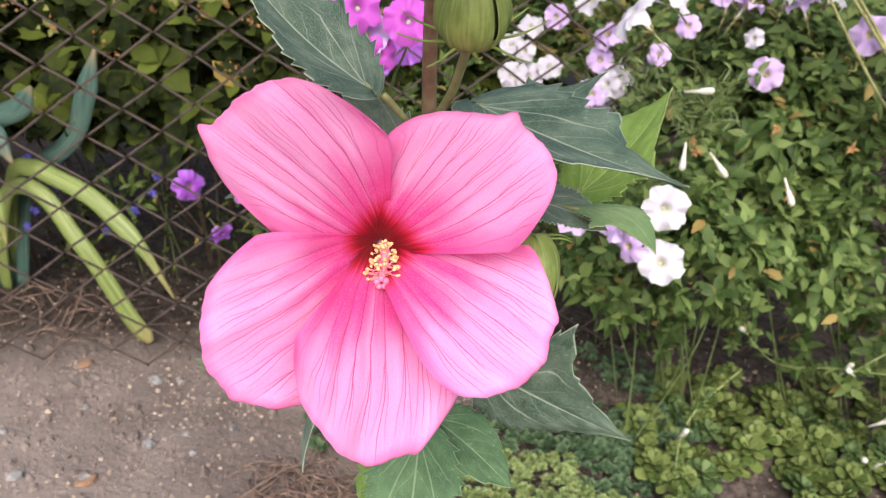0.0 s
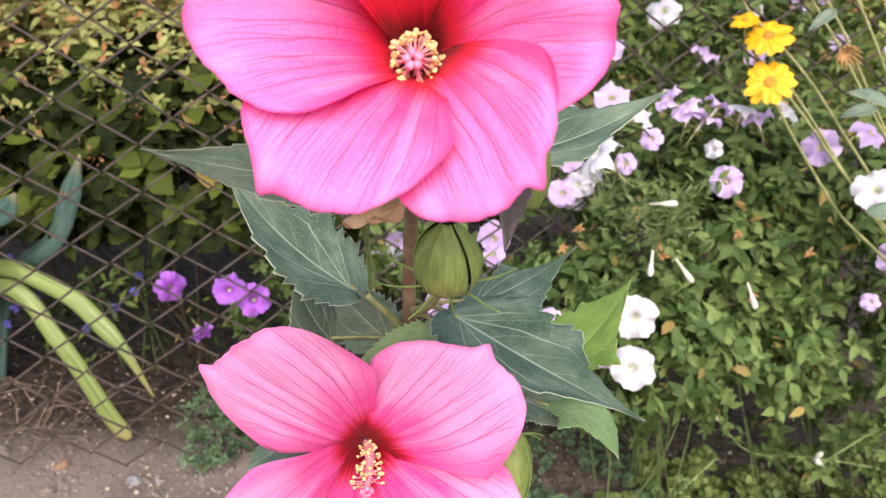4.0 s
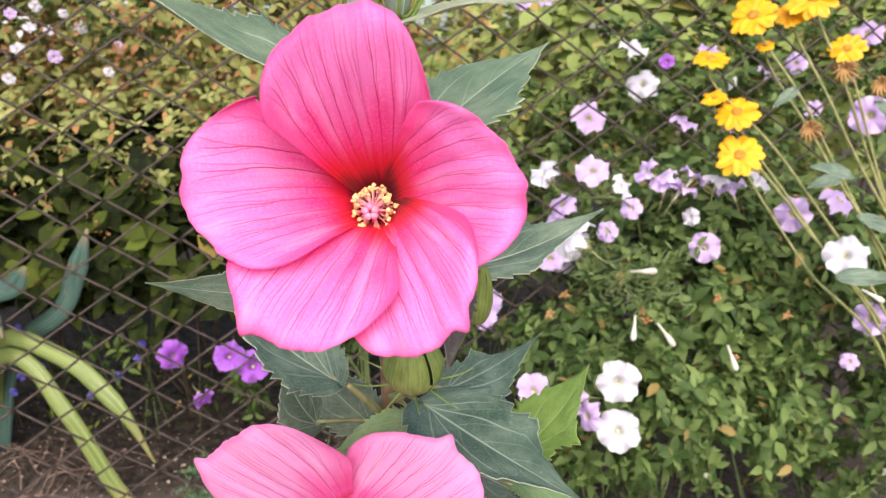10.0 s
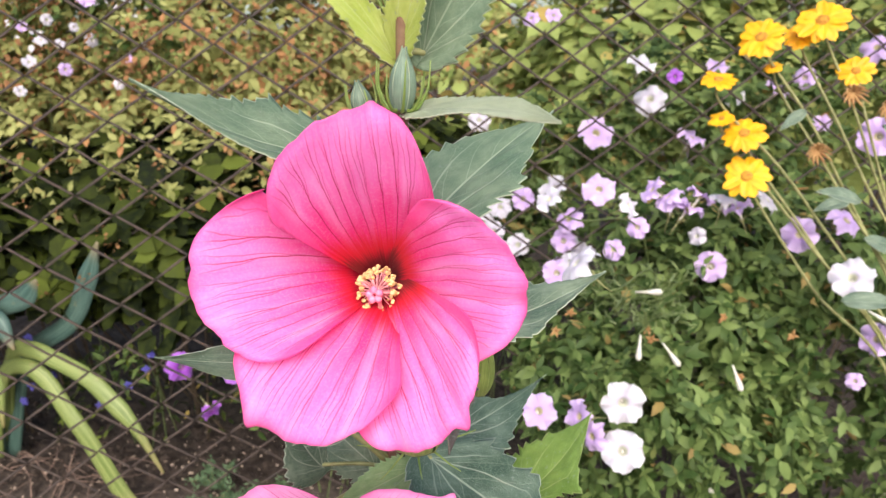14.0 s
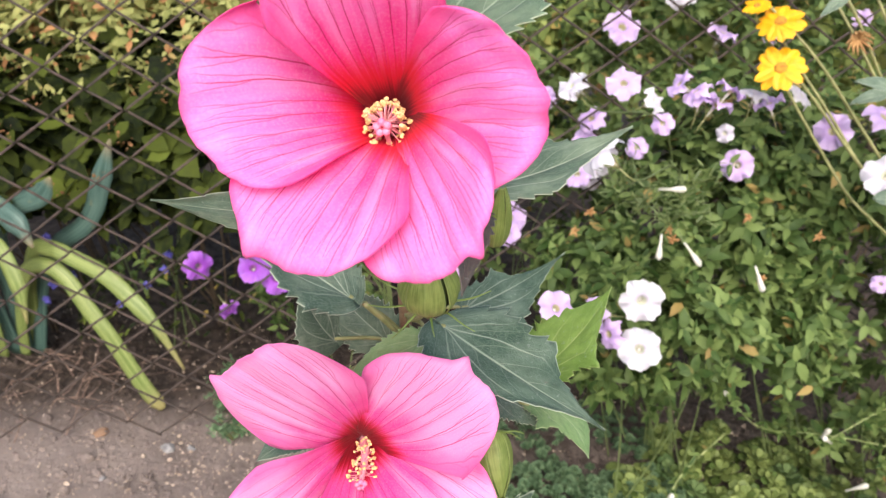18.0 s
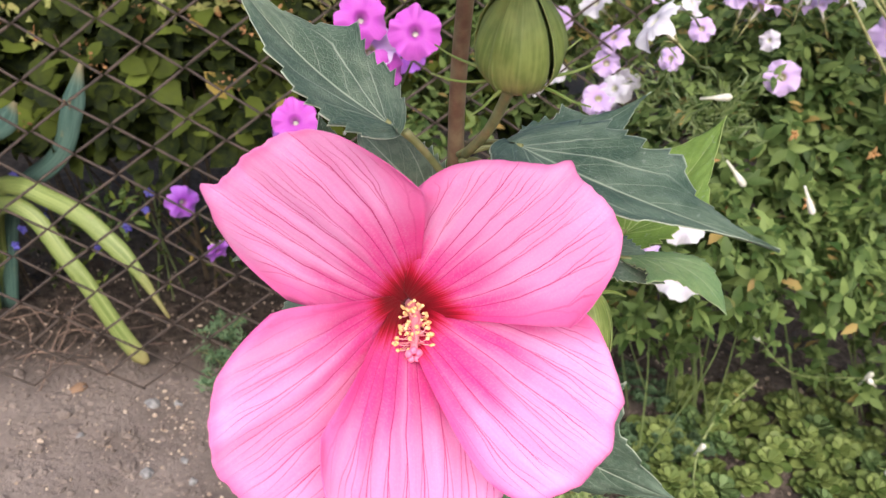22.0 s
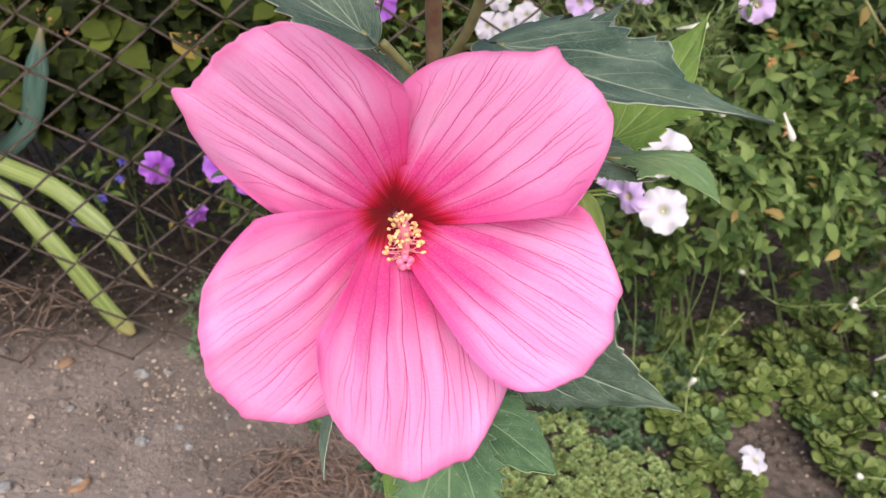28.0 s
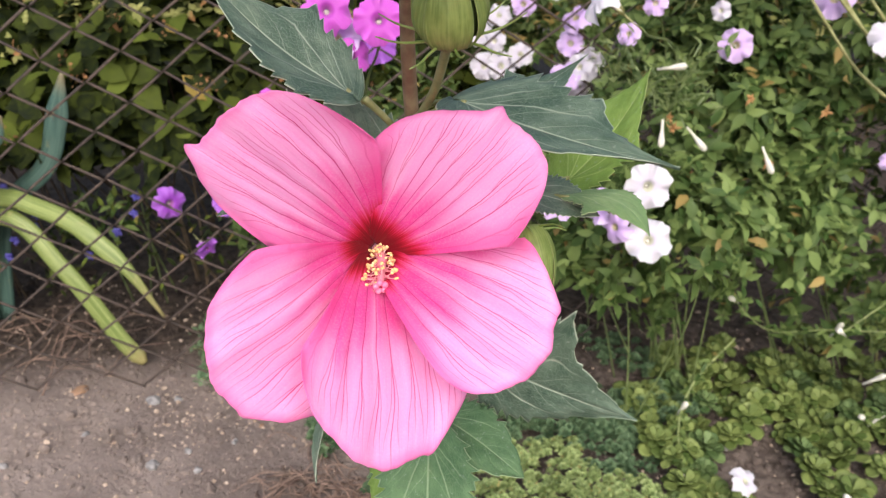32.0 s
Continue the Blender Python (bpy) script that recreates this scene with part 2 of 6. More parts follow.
def plain(name, a, b, scale, rough=0.6, thin=0.0, metal=0.0, fine=0.3, lift=0.001):
    n = Nodes(name)
    tone = n.noise(scale, 4)
    color = n.mix(n.step(tone, 0.3, 0.7), a, b)
    n.bump(n.noise(scale * 5, 3), fine, lift)
    return n.finish(color, n.step(tone, 0.3, 0.7, rough - 0.08, rough + 0.1), metal, thin)


def streaked(name, a, b):
    """Strap-like blade with fine parallel streaks and a few dry flecks."""
    n = Nodes(name)
    uv, v, s = n.uv()
    at = n.tree.nodes.new("ShaderNodeCombineXYZ")
    n.put(n.math("MULTIPLY", v, 22.0), at.inputs[0])
    n.put(n.math("MULTIPLY", s, 3.0), at.inputs[1])
    line = n.noise(1.0, 4, vector=at.outputs[0])
    base = n.mix(n.step(line, 0.32, 0.66), a, b)
    base = n.mix(n.step(n.noise(30.0, 4), 0.6, 0.75, 0.0, 0.5), base, (0.42, 0.34, 0.16))
    base = n.mix(n.step(s, 0.86, 1.0, 0.0, 0.6), base, (0.4, 0.28, 0.14))
    n.bump(line, 0.5, 0.001)
    return n.finish(base, 0.42, thin=0.18)


def soil_material():
    """Dry trodden soil in front of the fence; beds darker from moisture and painted shade."""
    n = Nodes("garden_soil")
    broad, mid, fine = n.noise(4.5, 4), n.noise(38.0, 5, 0.65), n.noise(300.0, 4, 0.7)
    base = n.mix(n.step(broad, 0.35, 0.65), (0.175, 0.136, 0.124), (0.295, 0.236, 0.217))
    xyz = n.tree.nodes.new("ShaderNodeSeparateXYZ")
    n.put(n.coord(), xyz.inputs[0])
    x, y = xyz.outputs[0], xyz.outputs[1]
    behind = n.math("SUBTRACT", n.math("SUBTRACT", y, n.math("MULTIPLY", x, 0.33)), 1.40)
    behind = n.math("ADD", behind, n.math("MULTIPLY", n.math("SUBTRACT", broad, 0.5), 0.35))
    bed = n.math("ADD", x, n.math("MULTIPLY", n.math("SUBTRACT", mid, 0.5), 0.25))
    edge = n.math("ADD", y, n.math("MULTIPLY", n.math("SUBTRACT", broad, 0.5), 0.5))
    # bed and fence-foot soil: moist tone plus shade under the plants, both in colour
    damp_shade = n.math("MAXIMUM", n.step(behind, 0.02, 0.26), n.math("MULTIPLY", n.step(bed, 0.0, 0.16), n.math("MULTIPLY", n.step(edge, 0.25, 0.6), n.step(bed, 1.5, 2.2, 1.0, 0.0))))
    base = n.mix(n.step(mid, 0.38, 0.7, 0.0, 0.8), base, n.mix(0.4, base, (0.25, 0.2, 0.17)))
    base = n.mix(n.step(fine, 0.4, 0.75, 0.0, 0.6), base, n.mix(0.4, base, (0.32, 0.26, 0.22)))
    shaded_humus = n.mix(n.step(behind, -0.1, 0.15), n.mix(n.step(mid, 0.35, 0.65), (0.085, 0.064, 0.056), (0.19, 0.148, 0.13)), n.mix(n.step(mid, 0.35, 0.65), (0.034, 0.025, 0.021), (0.095, 0.07, 0.058)))
    base = n.mix(damp_shade, base, shaded_humus)
    base = n.mix(n.step(n.noise(120.0, 2), 0.64, 0.69, 0.0, 0.75), base, n.mix(damp_shade, (0.44, 0.33, 0.28), (0.16, 0.12, 0.1)))
    h = n.math("ADD", n.math("ADD", n.math("MULTIPLY", mid, 1.0), n.math("MULTIPLY", n.noise(115.0, 4, 0.65), 0.6)), n.math("MULTIPLY", fine, 0.3))
    n.bump(h, 0.9, 0.010)
    return n.finish(base, 0.92, spec=0.2)


def corolla_material(name, pale, deep, vein, eye):
    """Petunia flower: pale limb, veins running in to a small tinted eye."""
    n = Nodes(name)
    uv, a, s = n.uv()
    wob = n.noise(6.0, 2, vector=uv)
    f = n.math("FRACT", n.math("ADD", n.math("MULTIPLY", a, 30.0), n.math("MULTIPLY", wob, 1.5)))
    line = n.step(n.math("ABSOLUTE", n.math("SUBTRACT", f, 0.5)), 0.05, 0.2, 0.4, 0.0)
    island = n.node("ObjectInfo", out=5)
    base = n.mix(n.step(s, 0.45, 1.0), deep, pale)
    base = n.mix(n.math("MULTIPLY", island, 0.35), base, deep)
    base = n.mix(n.math("MULTIPLY", line, n.step(s, 0.35, 0.95, 1.0, 0.2)), base, vein)
    base = n.mix(n.step(s, 0.22, 0.38, 1.0, 0.0), base, eye)
    n.bump(n.noise(120.0, 3), 0.3, 0.001)
    return n.finish(base, 0.55, thin=0.25, sheen=0.2)


M_PETAL_LOW = petal_material("petal_pale_pink", (0.92, 0.415, 0.735), (0.86, 0.095, 0.43), (0.58, 0.012, 0.19), (0.68, 0.008, 0.055), 0.165, 0.85, fade=(0.17, 0.60))
M_PETAL_TOP = petal_material("petal_hot_pink", (0.94, 0.26, 0.66), (0.90, 0.05, 0.33), (0.50, 0.001, 0.07), (0.80, 0.008, 0.05), 0.26, 0.70)
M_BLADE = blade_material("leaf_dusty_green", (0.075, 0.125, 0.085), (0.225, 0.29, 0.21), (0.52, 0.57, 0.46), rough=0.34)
# Next two: darker leaf copies with the shade below the flowers painted in.
M_BLADE_SHADED = blade_material("leaf_dusty_green_shaded", (0.042, 0.082, 0.054), (0.15, 0.21, 0.155), (0.42, 0.48, 0.38), rough=0.36)
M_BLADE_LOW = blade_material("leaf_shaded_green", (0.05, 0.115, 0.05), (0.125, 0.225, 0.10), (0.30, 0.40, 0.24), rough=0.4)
M_BLADE_PALE = blade_material("leaf_pale_underside", (0.36, 0.41, 0.27), (0.52, 0.57, 0.41), (0.66, 0.70, 0.54), thin=0.3)
# Next two: lighter leaf copies with light from above put into the colour.
M_BLADE_MID_LIT = blade_material("leaf_mid_green_lit", (0.19, 0.32, 0.13), (0.34, 0.47, 0.22), (0.45, 0.55, 0.32), thin=0.3)
M_BLADE_LIT = blade_material("leaf_fresh_green_lit", (0.14, 0.25, 0.045), (0.26, 0.40, 0.09), (0.42, 0.52, 0.2), thin=0.35)
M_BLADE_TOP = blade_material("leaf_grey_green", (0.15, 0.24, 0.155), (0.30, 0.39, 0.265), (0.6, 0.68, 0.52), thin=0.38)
M_BLADE_YOUNG = blade_material("leaf_young_yellow_green", (0.44, 0.54, 0.10), (0.60, 0.67, 0.20), (0.66, 0.72, 0.38), thin=0.3)
# Brownish leaf; the shade under the upper flower is put into its colour.
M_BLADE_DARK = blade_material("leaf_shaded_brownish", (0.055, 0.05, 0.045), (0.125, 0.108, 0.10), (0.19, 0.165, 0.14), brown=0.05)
M_STEM = plain("stem_reddish_green", (0.17, 0.085, 0.055), (0.27, 0.19, 0.11), 90, 0.55)
M_PETIOLE = plain("petiole_green", (0.19, 0.19, 0.07), (0.33, 0.32, 0.14), 80, 0.5)
M_BUD = plain("calyx_green", (0.16, 0.24, 0.05), (0.30, 0.38, 0.12), 45, 0.5, thin=0.1)
M_SEPAL = sepal_material("sepal_green", (0.14, 0.195, 0.04), (0.26, 0.325, 0.085), (0.30, 0.36, 0.13))
M_SEPAL_GREY = sepal_material("sepal_downy_green", (0.12, 0.185, 0.135), (0.22, 0.30, 0.22), (0.52, 0.57, 0.40))
M_BUD_CORE = plain("bud_core_dark_green", (0.03, 0.05, 0.012), (0.07, 0.11, 0.03), 45, 0.6)
M_BUD_GREY = plain("calyx_downy_green", (0.19, 0.27, 0.14), (0.33, 0.41, 0.24), 60, 0.6, thin=0.1)
M_WITHER = plain("withered_petal", (0.28, 0.16, 0.085), (0.58, 0.40, 0.24), 60, 0.7, thin=0.15)
M_COLUMN = plain("staminal_column", (0.86, 0.26, 0.36), (0.92, 0.48, 0.52), 120, 0.5, thin=0.2)
M_POLLEN = plain("anther_cream", (0.72, 0.42, 0.16), (0.90, 0.68, 0.36), 300, 0.7)
M_STIGMA = plain("stigma_rose", (0.82, 0.16, 0.32), (0.9, 0.3, 0.42), 200, 0.6)
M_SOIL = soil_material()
M_WIRE = plain("rusty_wire", (0.036, 0.025, 0.022), (0.085, 0.059, 0.049), 55, 0.75, metal=0.1)
M_SHOOT = plain("shoot_pale_green", (0.085, 0.125, 0.04), (0.18, 0.225, 0.08), 60, 0.55, thin=0.2)
M_STONE = plain("pebble_grey", (0.15, 0.14, 0.145), (0.33, 0.31, 0.31), 70, 0.85, fine=0.6)
M_SHARD = plain("clay_shard", (0.24, 0.13, 0.08), (0.36, 0.22, 0.14), 70, 0.85, fine=0.5)
M_GRIT = plain("pale_grit", (0.33, 0.235, 0.175), (0.58, 0.46, 0.37), 90, 0.8)
M_STRAW = plain("dry_straw", (0.13, 0.085, 0.068), (0.31, 0.205, 0.16), 60, 0.8)
M_IRIS = streaked("iris_blade_green", (0.15, 0.215, 0.05), (0.33, 0.385, 0.13))
M_IRIS_BLUE = streaked("iris_blade_blue_green", (0.04, 0.095, 0.08), (0.12, 0.2, 0.17))
# Most leaves go near black: the hedge's deep shade is put into their colour.
M_HEDGE_SHADED = leafy("hedge_leaf_shaded", (0.005, 0.010, 0.002), (0.13, 0.165, 0.026), (0.36, 0.25, 0.07), 0.03, rough=0.75, skew=3.9)
M_HEDGE_FAR = leafy("hedge_leaf_far", (0.20, 0.22, 0.065), (0.44, 0.44, 0.165), (0.46, 0.22, 0.10), 0.20, rough=0.7)
M_GARDEN = leafy("garden_shrub_leaf", (0.14, 0.19, 0.05), (0.36, 0.42, 0.13), (0.46, 0.32, 0.1), 0.1, rough=0.6)
M_PET_LEAF = leafy("petunia_leaf", (0.032, 0.068, 0.016), (0.205, 0.275, 0.088), (0.36, 0.25, 0.09), 0.035, skew=1.35)
M_SEDUM = leafy("stonecrop_leaf", (0.15, 0.215, 0.07), (0.38, 0.45, 0.19), (0.36, 0.32, 0.12), 0.05, rough=0.5, thin=0.1)
M_SEDUM_BLUE = leafy("stonecrop_leaf_blue", (0.052, 0.102, 0.05), (0.155, 0.228, 0.12), None, 0, rough=0.5, thin=0.1)
M_ROSETTE = leafy("rosette_leaf", (0.062, 0.10, 0.024), (0.20, 0.245, 0.075), (0.34, 0.24, 0.1), 0.02, rough=0.45, thin=0.1)
M_ROSETTE_BLUE = leafy("rosette_leaf_blue", (0.05, 0.095, 0.03), (0.16, 0.225, 0.085), None, 0, rough=0.45, thin=0.1)
M_TWIG = plain("hedge_twig", (0.06, 0.04, 0.025), (0.13, 0.09, 0.055), 60, 0.8)
M_RUST_BIT = leafy("dry_flower_head", (0.2, 0.095, 0.045), (0.42, 0.22, 0.10), None, 0, rough=0.8)
M_WHITE_BIT = leafy("small_white_flower", (0.6, 0.55, 0.62), (0.8, 0.78, 0.8), None, 0, rough=0.6)
M_BLUE = plain("lobelia_blue", (0.07, 0.06, 0.36), (0.15, 0.13, 0.52), 80, 0.6, thin=0.2)
M_LILAC = corolla_material("petunia_lilac", (0.70, 0.53, 0.84), (0.60, 0.40, 0.77), (0.46, 0.26, 0.64), (0.5, 0.45, 0.25))
M_WHITE = corolla_material("petunia_white", (0.71, 0.69, 0.75), (0.64, 0.59, 0.71), (0.6, 0.52, 0.66), (0.62, 0.62, 0.48))
M_PURPLE = corolla_material("petunia_purple", (0.47, 0.17, 0.72), (0.34, 0.06, 0.55), (0.22, 0.02, 0.36), (0.3, 0.1, 0.3))
M_TUBE = plain("petunia_tube", (0.62, 0.6, 0.5), (0.8, 0.76, 0.72), 60, 0.55, thin=0.2)
M_RAY = plain("ray_floret_yellow", (0.82, 0.36, 0.003), (0.92, 0.52, 0.008), 70, 0.5, thin=0.2)
M_DISC = plain("disc_floret_orange", (0.32, 0.12, 0.01), (0.6, 0.3, 0.03), 260, 0.8, fine=0.8)
M_SPENT = plain("spent_petunia", (0.28, 0.13, 0.045), (0.42, 0.25, 0.10), 80, 0.75)


# ---- mesh helpers ----
def obj(name, mesh, material, parent=None, label=""):
    mesh.materials.append(material)
    ob = new(name, mesh)
    if parent:
        ob.parent = parent
    if label:
        ob["label"] = label
    return ob


def part(name, bm, material, parent=None, label="", smooth=True):
    """Links a bmesh as one mesh object, under its thing where one is given."""
    mesh = bpy.data.meshes.new(name)
    bm.to_mesh(mesh)
    bm.free()
    if smooth:
        mesh.polygons.foreach_set("use_smooth", [True] * len(mesh.polygons))
    return obj(name, mesh, material, parent, label)


def sheet(name, points, uvs, material, parent=None, label="", wrap=False, thickness=0.0):
    """One smooth surface from a grid of points (rows x columns x 3) with a uv for each."""
    rows, cols = points.shape[:2]
    ids = np.arange(rows * cols).reshape(rows, cols)
    a, b, c, d = ids[:-1, :-1].ravel(), ids[:-1, 1:].ravel(), ids[1:, 1:].ravel(), ids[1:, :-1].ravel()
    faces = np.stack([a, b, c, d], 1)
    mesh = bpy.data.meshes.new(name)
    mesh.from_pydata(points.reshape(-1, 3).tolist(), [], faces.tolist())
    layer = mesh.uv_layers.new(name="UVMap")
    layer.data.foreach_set("uv", uvs.reshape(-1, 2)[faces.ravel()].ravel())
    mesh.polygons.foreach_set("use_smooth", [True] * len(mesh.polygons))
    ob = obj(name, mesh, material, parent, label)
    if thickness:
        solid = ob.modifiers.new("thickness", "SOLIDIFY")
        solid.thickness, solid.offset = thickness, 0
    return ob


def tube_points(path, radii, sides=8):
    """Rings of a tapered tube along a path."""
    path = np.array(path, float)
    tangent = np.gradient(path, axis=0)
    tangent /= np.linalg.norm(tangent, axis=1)[:, None] + 1e-12
    ref = np.array([0.31, 0.52, 0.79]) if abs(tangent[0] @ np.array([0.31, 0.52, 0.79])) < 0.9 else np.array([1.0, 0, 0])
    side = np.cross(tangent, ref)
    side /= np.linalg.norm(side, axis=1)[:, None]
    other = np.cross(tangent, side)
    turn = np.linspace(0, 2 * np.pi, sides, endpoint=False)
    return path[:, None] + np.array(radii)[:, None, None] * (np.cos(turn)[None, :, None] * side[:, None] + np.sin(turn)[None, :, None] * other[:, None])


def add_tube(verts, faces, path, radii, sides=6):
    rings = tube_points(path, radii, sides)
    start, count = len(verts), len(rings)
    verts.extend(rings.reshape(-1, 3).tolist())
    for k in range(count - 1):
        for j in range(sides):
            n = (j + 1) % sides
            faces.append((start + k * sides + j, start + k * sides + n, start + (k + 1) * sides + n, start + (k + 1) * sides + j))
    faces.append(tuple(start + j for j in reversed(range(sides))))
    faces.append(tuple(start + (count - 1) * sides + j for j in range(sides)))


def raw_mesh(name, verts, faces, material, parent=None, label="", smooth=True):
    mesh = bpy.data.meshes.new(name)
    mesh.from_pydata(verts, [], faces)
    if smooth:
        mesh.polygons.foreach_set("use_smooth", [True] * len(mesh.polygons))
    return obj(name, mesh, material, parent, label)


def tube(name, path, radii, material, parent=None, label="", sides=10):
    verts, faces = [], []
    add_tube(verts, faces, path, radii, sides)
    return raw_mesh(name, verts, faces, material, parent, label)


def curve(points, count=14):
    """A smooth line through a few points (Catmull-Rom)."""
    p = np.array(points, float)
    p = np.vstack([2 * p[0] - p[1], p, 2 * p[-1] - p[-2]])
    out = []
    for k in range(1, len(p) - 2):
        for t in np.linspace(0, 1, count, endpoint=False):
            a, b, c, d = p[k - 1 : k + 3]
            out.append(0.5 * (2 * b + (c - a) * t + (2 * a - 5 * b + 4 * c - d) * t**2 + (3 * b - a - 3 * c + d) * t**3))
    out.append(p[-2])
    return np.array(out)


def unit(v):
    v = np.array(v, float)
    return v / (np.linalg.norm(v) + 1e-12)


def thing(name, place, label, category, group="", kind=""):
    """An empty at the base of a thing that carries its parts."""
    ob = new(name)
    ob.empty_display_size = 0.02
    ob.location = place
    return tagged(ob, label, category, group, kind)


def local(ob, points):
    return np.asarray(points, float) - np.array(ob.location)


def leaf_cloud(name, place, way, face, length, width, material, parent=None, label="", cup=0.25, droop=0.25, pointed=0.55):
    """Many small folded leaves in one mesh. way: where each leaf points; face: where its upper side looks."""
    way = way / (np.linalg.norm(way, axis=1)[:, None] + 1e-9)
    side = np.cross(face, way)
    side /= np.linalg.norm(side, axis=1)[:, None] + 1e-9
    up = np.cross(way, side)
    shape = [(0, 0, 0), (0.3, -0.85, 1), (0.3, 0, 0), (0.3, 0.85, 1), (0.62, -pointed * 1.5, 1), (0.62, 0, 0), (0.62, pointed * 1.5, 1), (1, 0, 0)]
    count = len(place)
    out = np.empty((count, 8, 3))
    for k, (s, v, lift) in enumerate(shape):
        h = cup * lift * abs(v) * width * 0.5 - droop * s * s * length
        out[:, k] = place + way * (s * length)[:, None] + side * (0.5 * v * width)[:, None] + up * h[:, None]
    tri = np.array([(0, 1, 2), (0, 2, 3), (1, 4, 5), (1, 5, 2), (2, 5, 6), (2, 6, 3), (4, 7, 5), (5, 7, 6)])
    faces = (np.arange(count)[:, None, None] * 8 + tri[None]).reshape(-1, 3)
    mesh = bpy.data.meshes.new(name)
    mesh.vertices.add(count * 8)
    mesh.vertices.foreach_set("co", out.ravel())
    mesh.loops.add(len(faces) * 3)
    mesh.loops.foreach_set("vertex_index", faces.ravel())
    mesh.polygons.add(len(faces))
    mesh.polygons.foreach_set("loop_start", np.arange(len(faces)) * 3)
    mesh.polygons.foreach_set("use_smooth", np.ones(len(faces), bool))
    mesh.update(calc_edges=True)
    mesh.validate()
    return tagged(obj(name, mesh, material, parent, label), kind="stuff")


# ---- ground ----
def build_ground():
    xs = np.concatenate([np.linspace(-40, -2.2, 12), np.linspace(-2, 2, 130), np.linspace(2.2, 40, 12)])
    ys = np.concatenate([np.linspace(-40, -0.6, 10), np.linspace(-0.4, 3, 120), np.linspace(3.3, 60, 14)])
    pts = np.array([[(x, y, ground_z(x, y)) for x in xs] for y in ys])
    uv = pts[..., :2] * 0.1
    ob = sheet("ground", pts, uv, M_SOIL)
    return tagged(ob, "bare brown garden soil with crumbs and grit", "ground", kind="structure")


build_ground()


# ---- chain-link fence ----
FENCE_TURN = math.atan(0.33)
MESH_W, MESH_H = 0.1215, 0.083


def fence_point(u, z):
    """u runs along the fence, z up; the netting leans and sags a little."""
    x = u * math.cos(FENCE_TURN)
    bow = 0.006 * math.sin(u * 3.0 + z * 4.0) + 0.003 * math.sin(u * 11 + z * 7)
    return (x - bow * math.sin(FENCE_TURN), 1.38 + 0.33 * x + bow, z)


def build_fence():
    fence = thing("chain_link_fence", fence_point(0, ground_z(0, 1.38)), "rusty brown chain-link fence with large diamond mesh", "fence")
    wob = random.Random(5)
    rows = 30
    top = 1.112 + 7 * MESH_H
    for k in range(-48, 52):
        path = []
        for r in range(rows * 2 + 1):
            z = top - r * MESH_H / 2
            # even rows meet the wire on one side, odd rows the wire on the other
            u = ((k // 2) + (0.5 if r % 2 else k % 2)) * MESH_W - 0.033 * (1.112 - z) / 0.457
            x, y, z = fence_point(u + wob.uniform(-0.002, 0.002), z + wob.uniform(-0.0015, 0.0015))
            if z < ground_z(x, y) + 0.035:
                break
            # neighbouring wires hook round each other where they meet
            hook = 0.003 * (1 if (r + k) % 2 else -1)
            path.append((x + hook * math.sin(FENCE_TURN), y - hook, z))
        dense = []
        for a, b in zip(path[:-1], path[1:]):
            a, b = np.array(a), np.array(b)
            dense += [a, a * 0.9 + b * 0.1, a * 0.1 + b * 0.9]
        dense.append(np.array(path[-1]))
        tube("wire", local(fence, dense), [0.0024] * len(dense), M_WIRE, fence, sides=5)
    for u in (-2.3, 2.6):
        x, y, _ = fence_point(u, 0)
        base = ground_z(x, y)
        tube("post", local(fence, [(x, y + 0.03, base - 0.05), (x, y + 0.03, base + 0.8), (x, y + 0.03, 1.78)]), [0.024, 0.024, 0.024], M_WIRE, fence, sides=14)
    return fence


build_fence()


# ---- the rose mallow in the foreground ----
mallow = thing("rose_mallow", (0.10, 0.62, ground_z(0.10, 0.62)), "tall rose mallow with two open pink flowers", "plant")


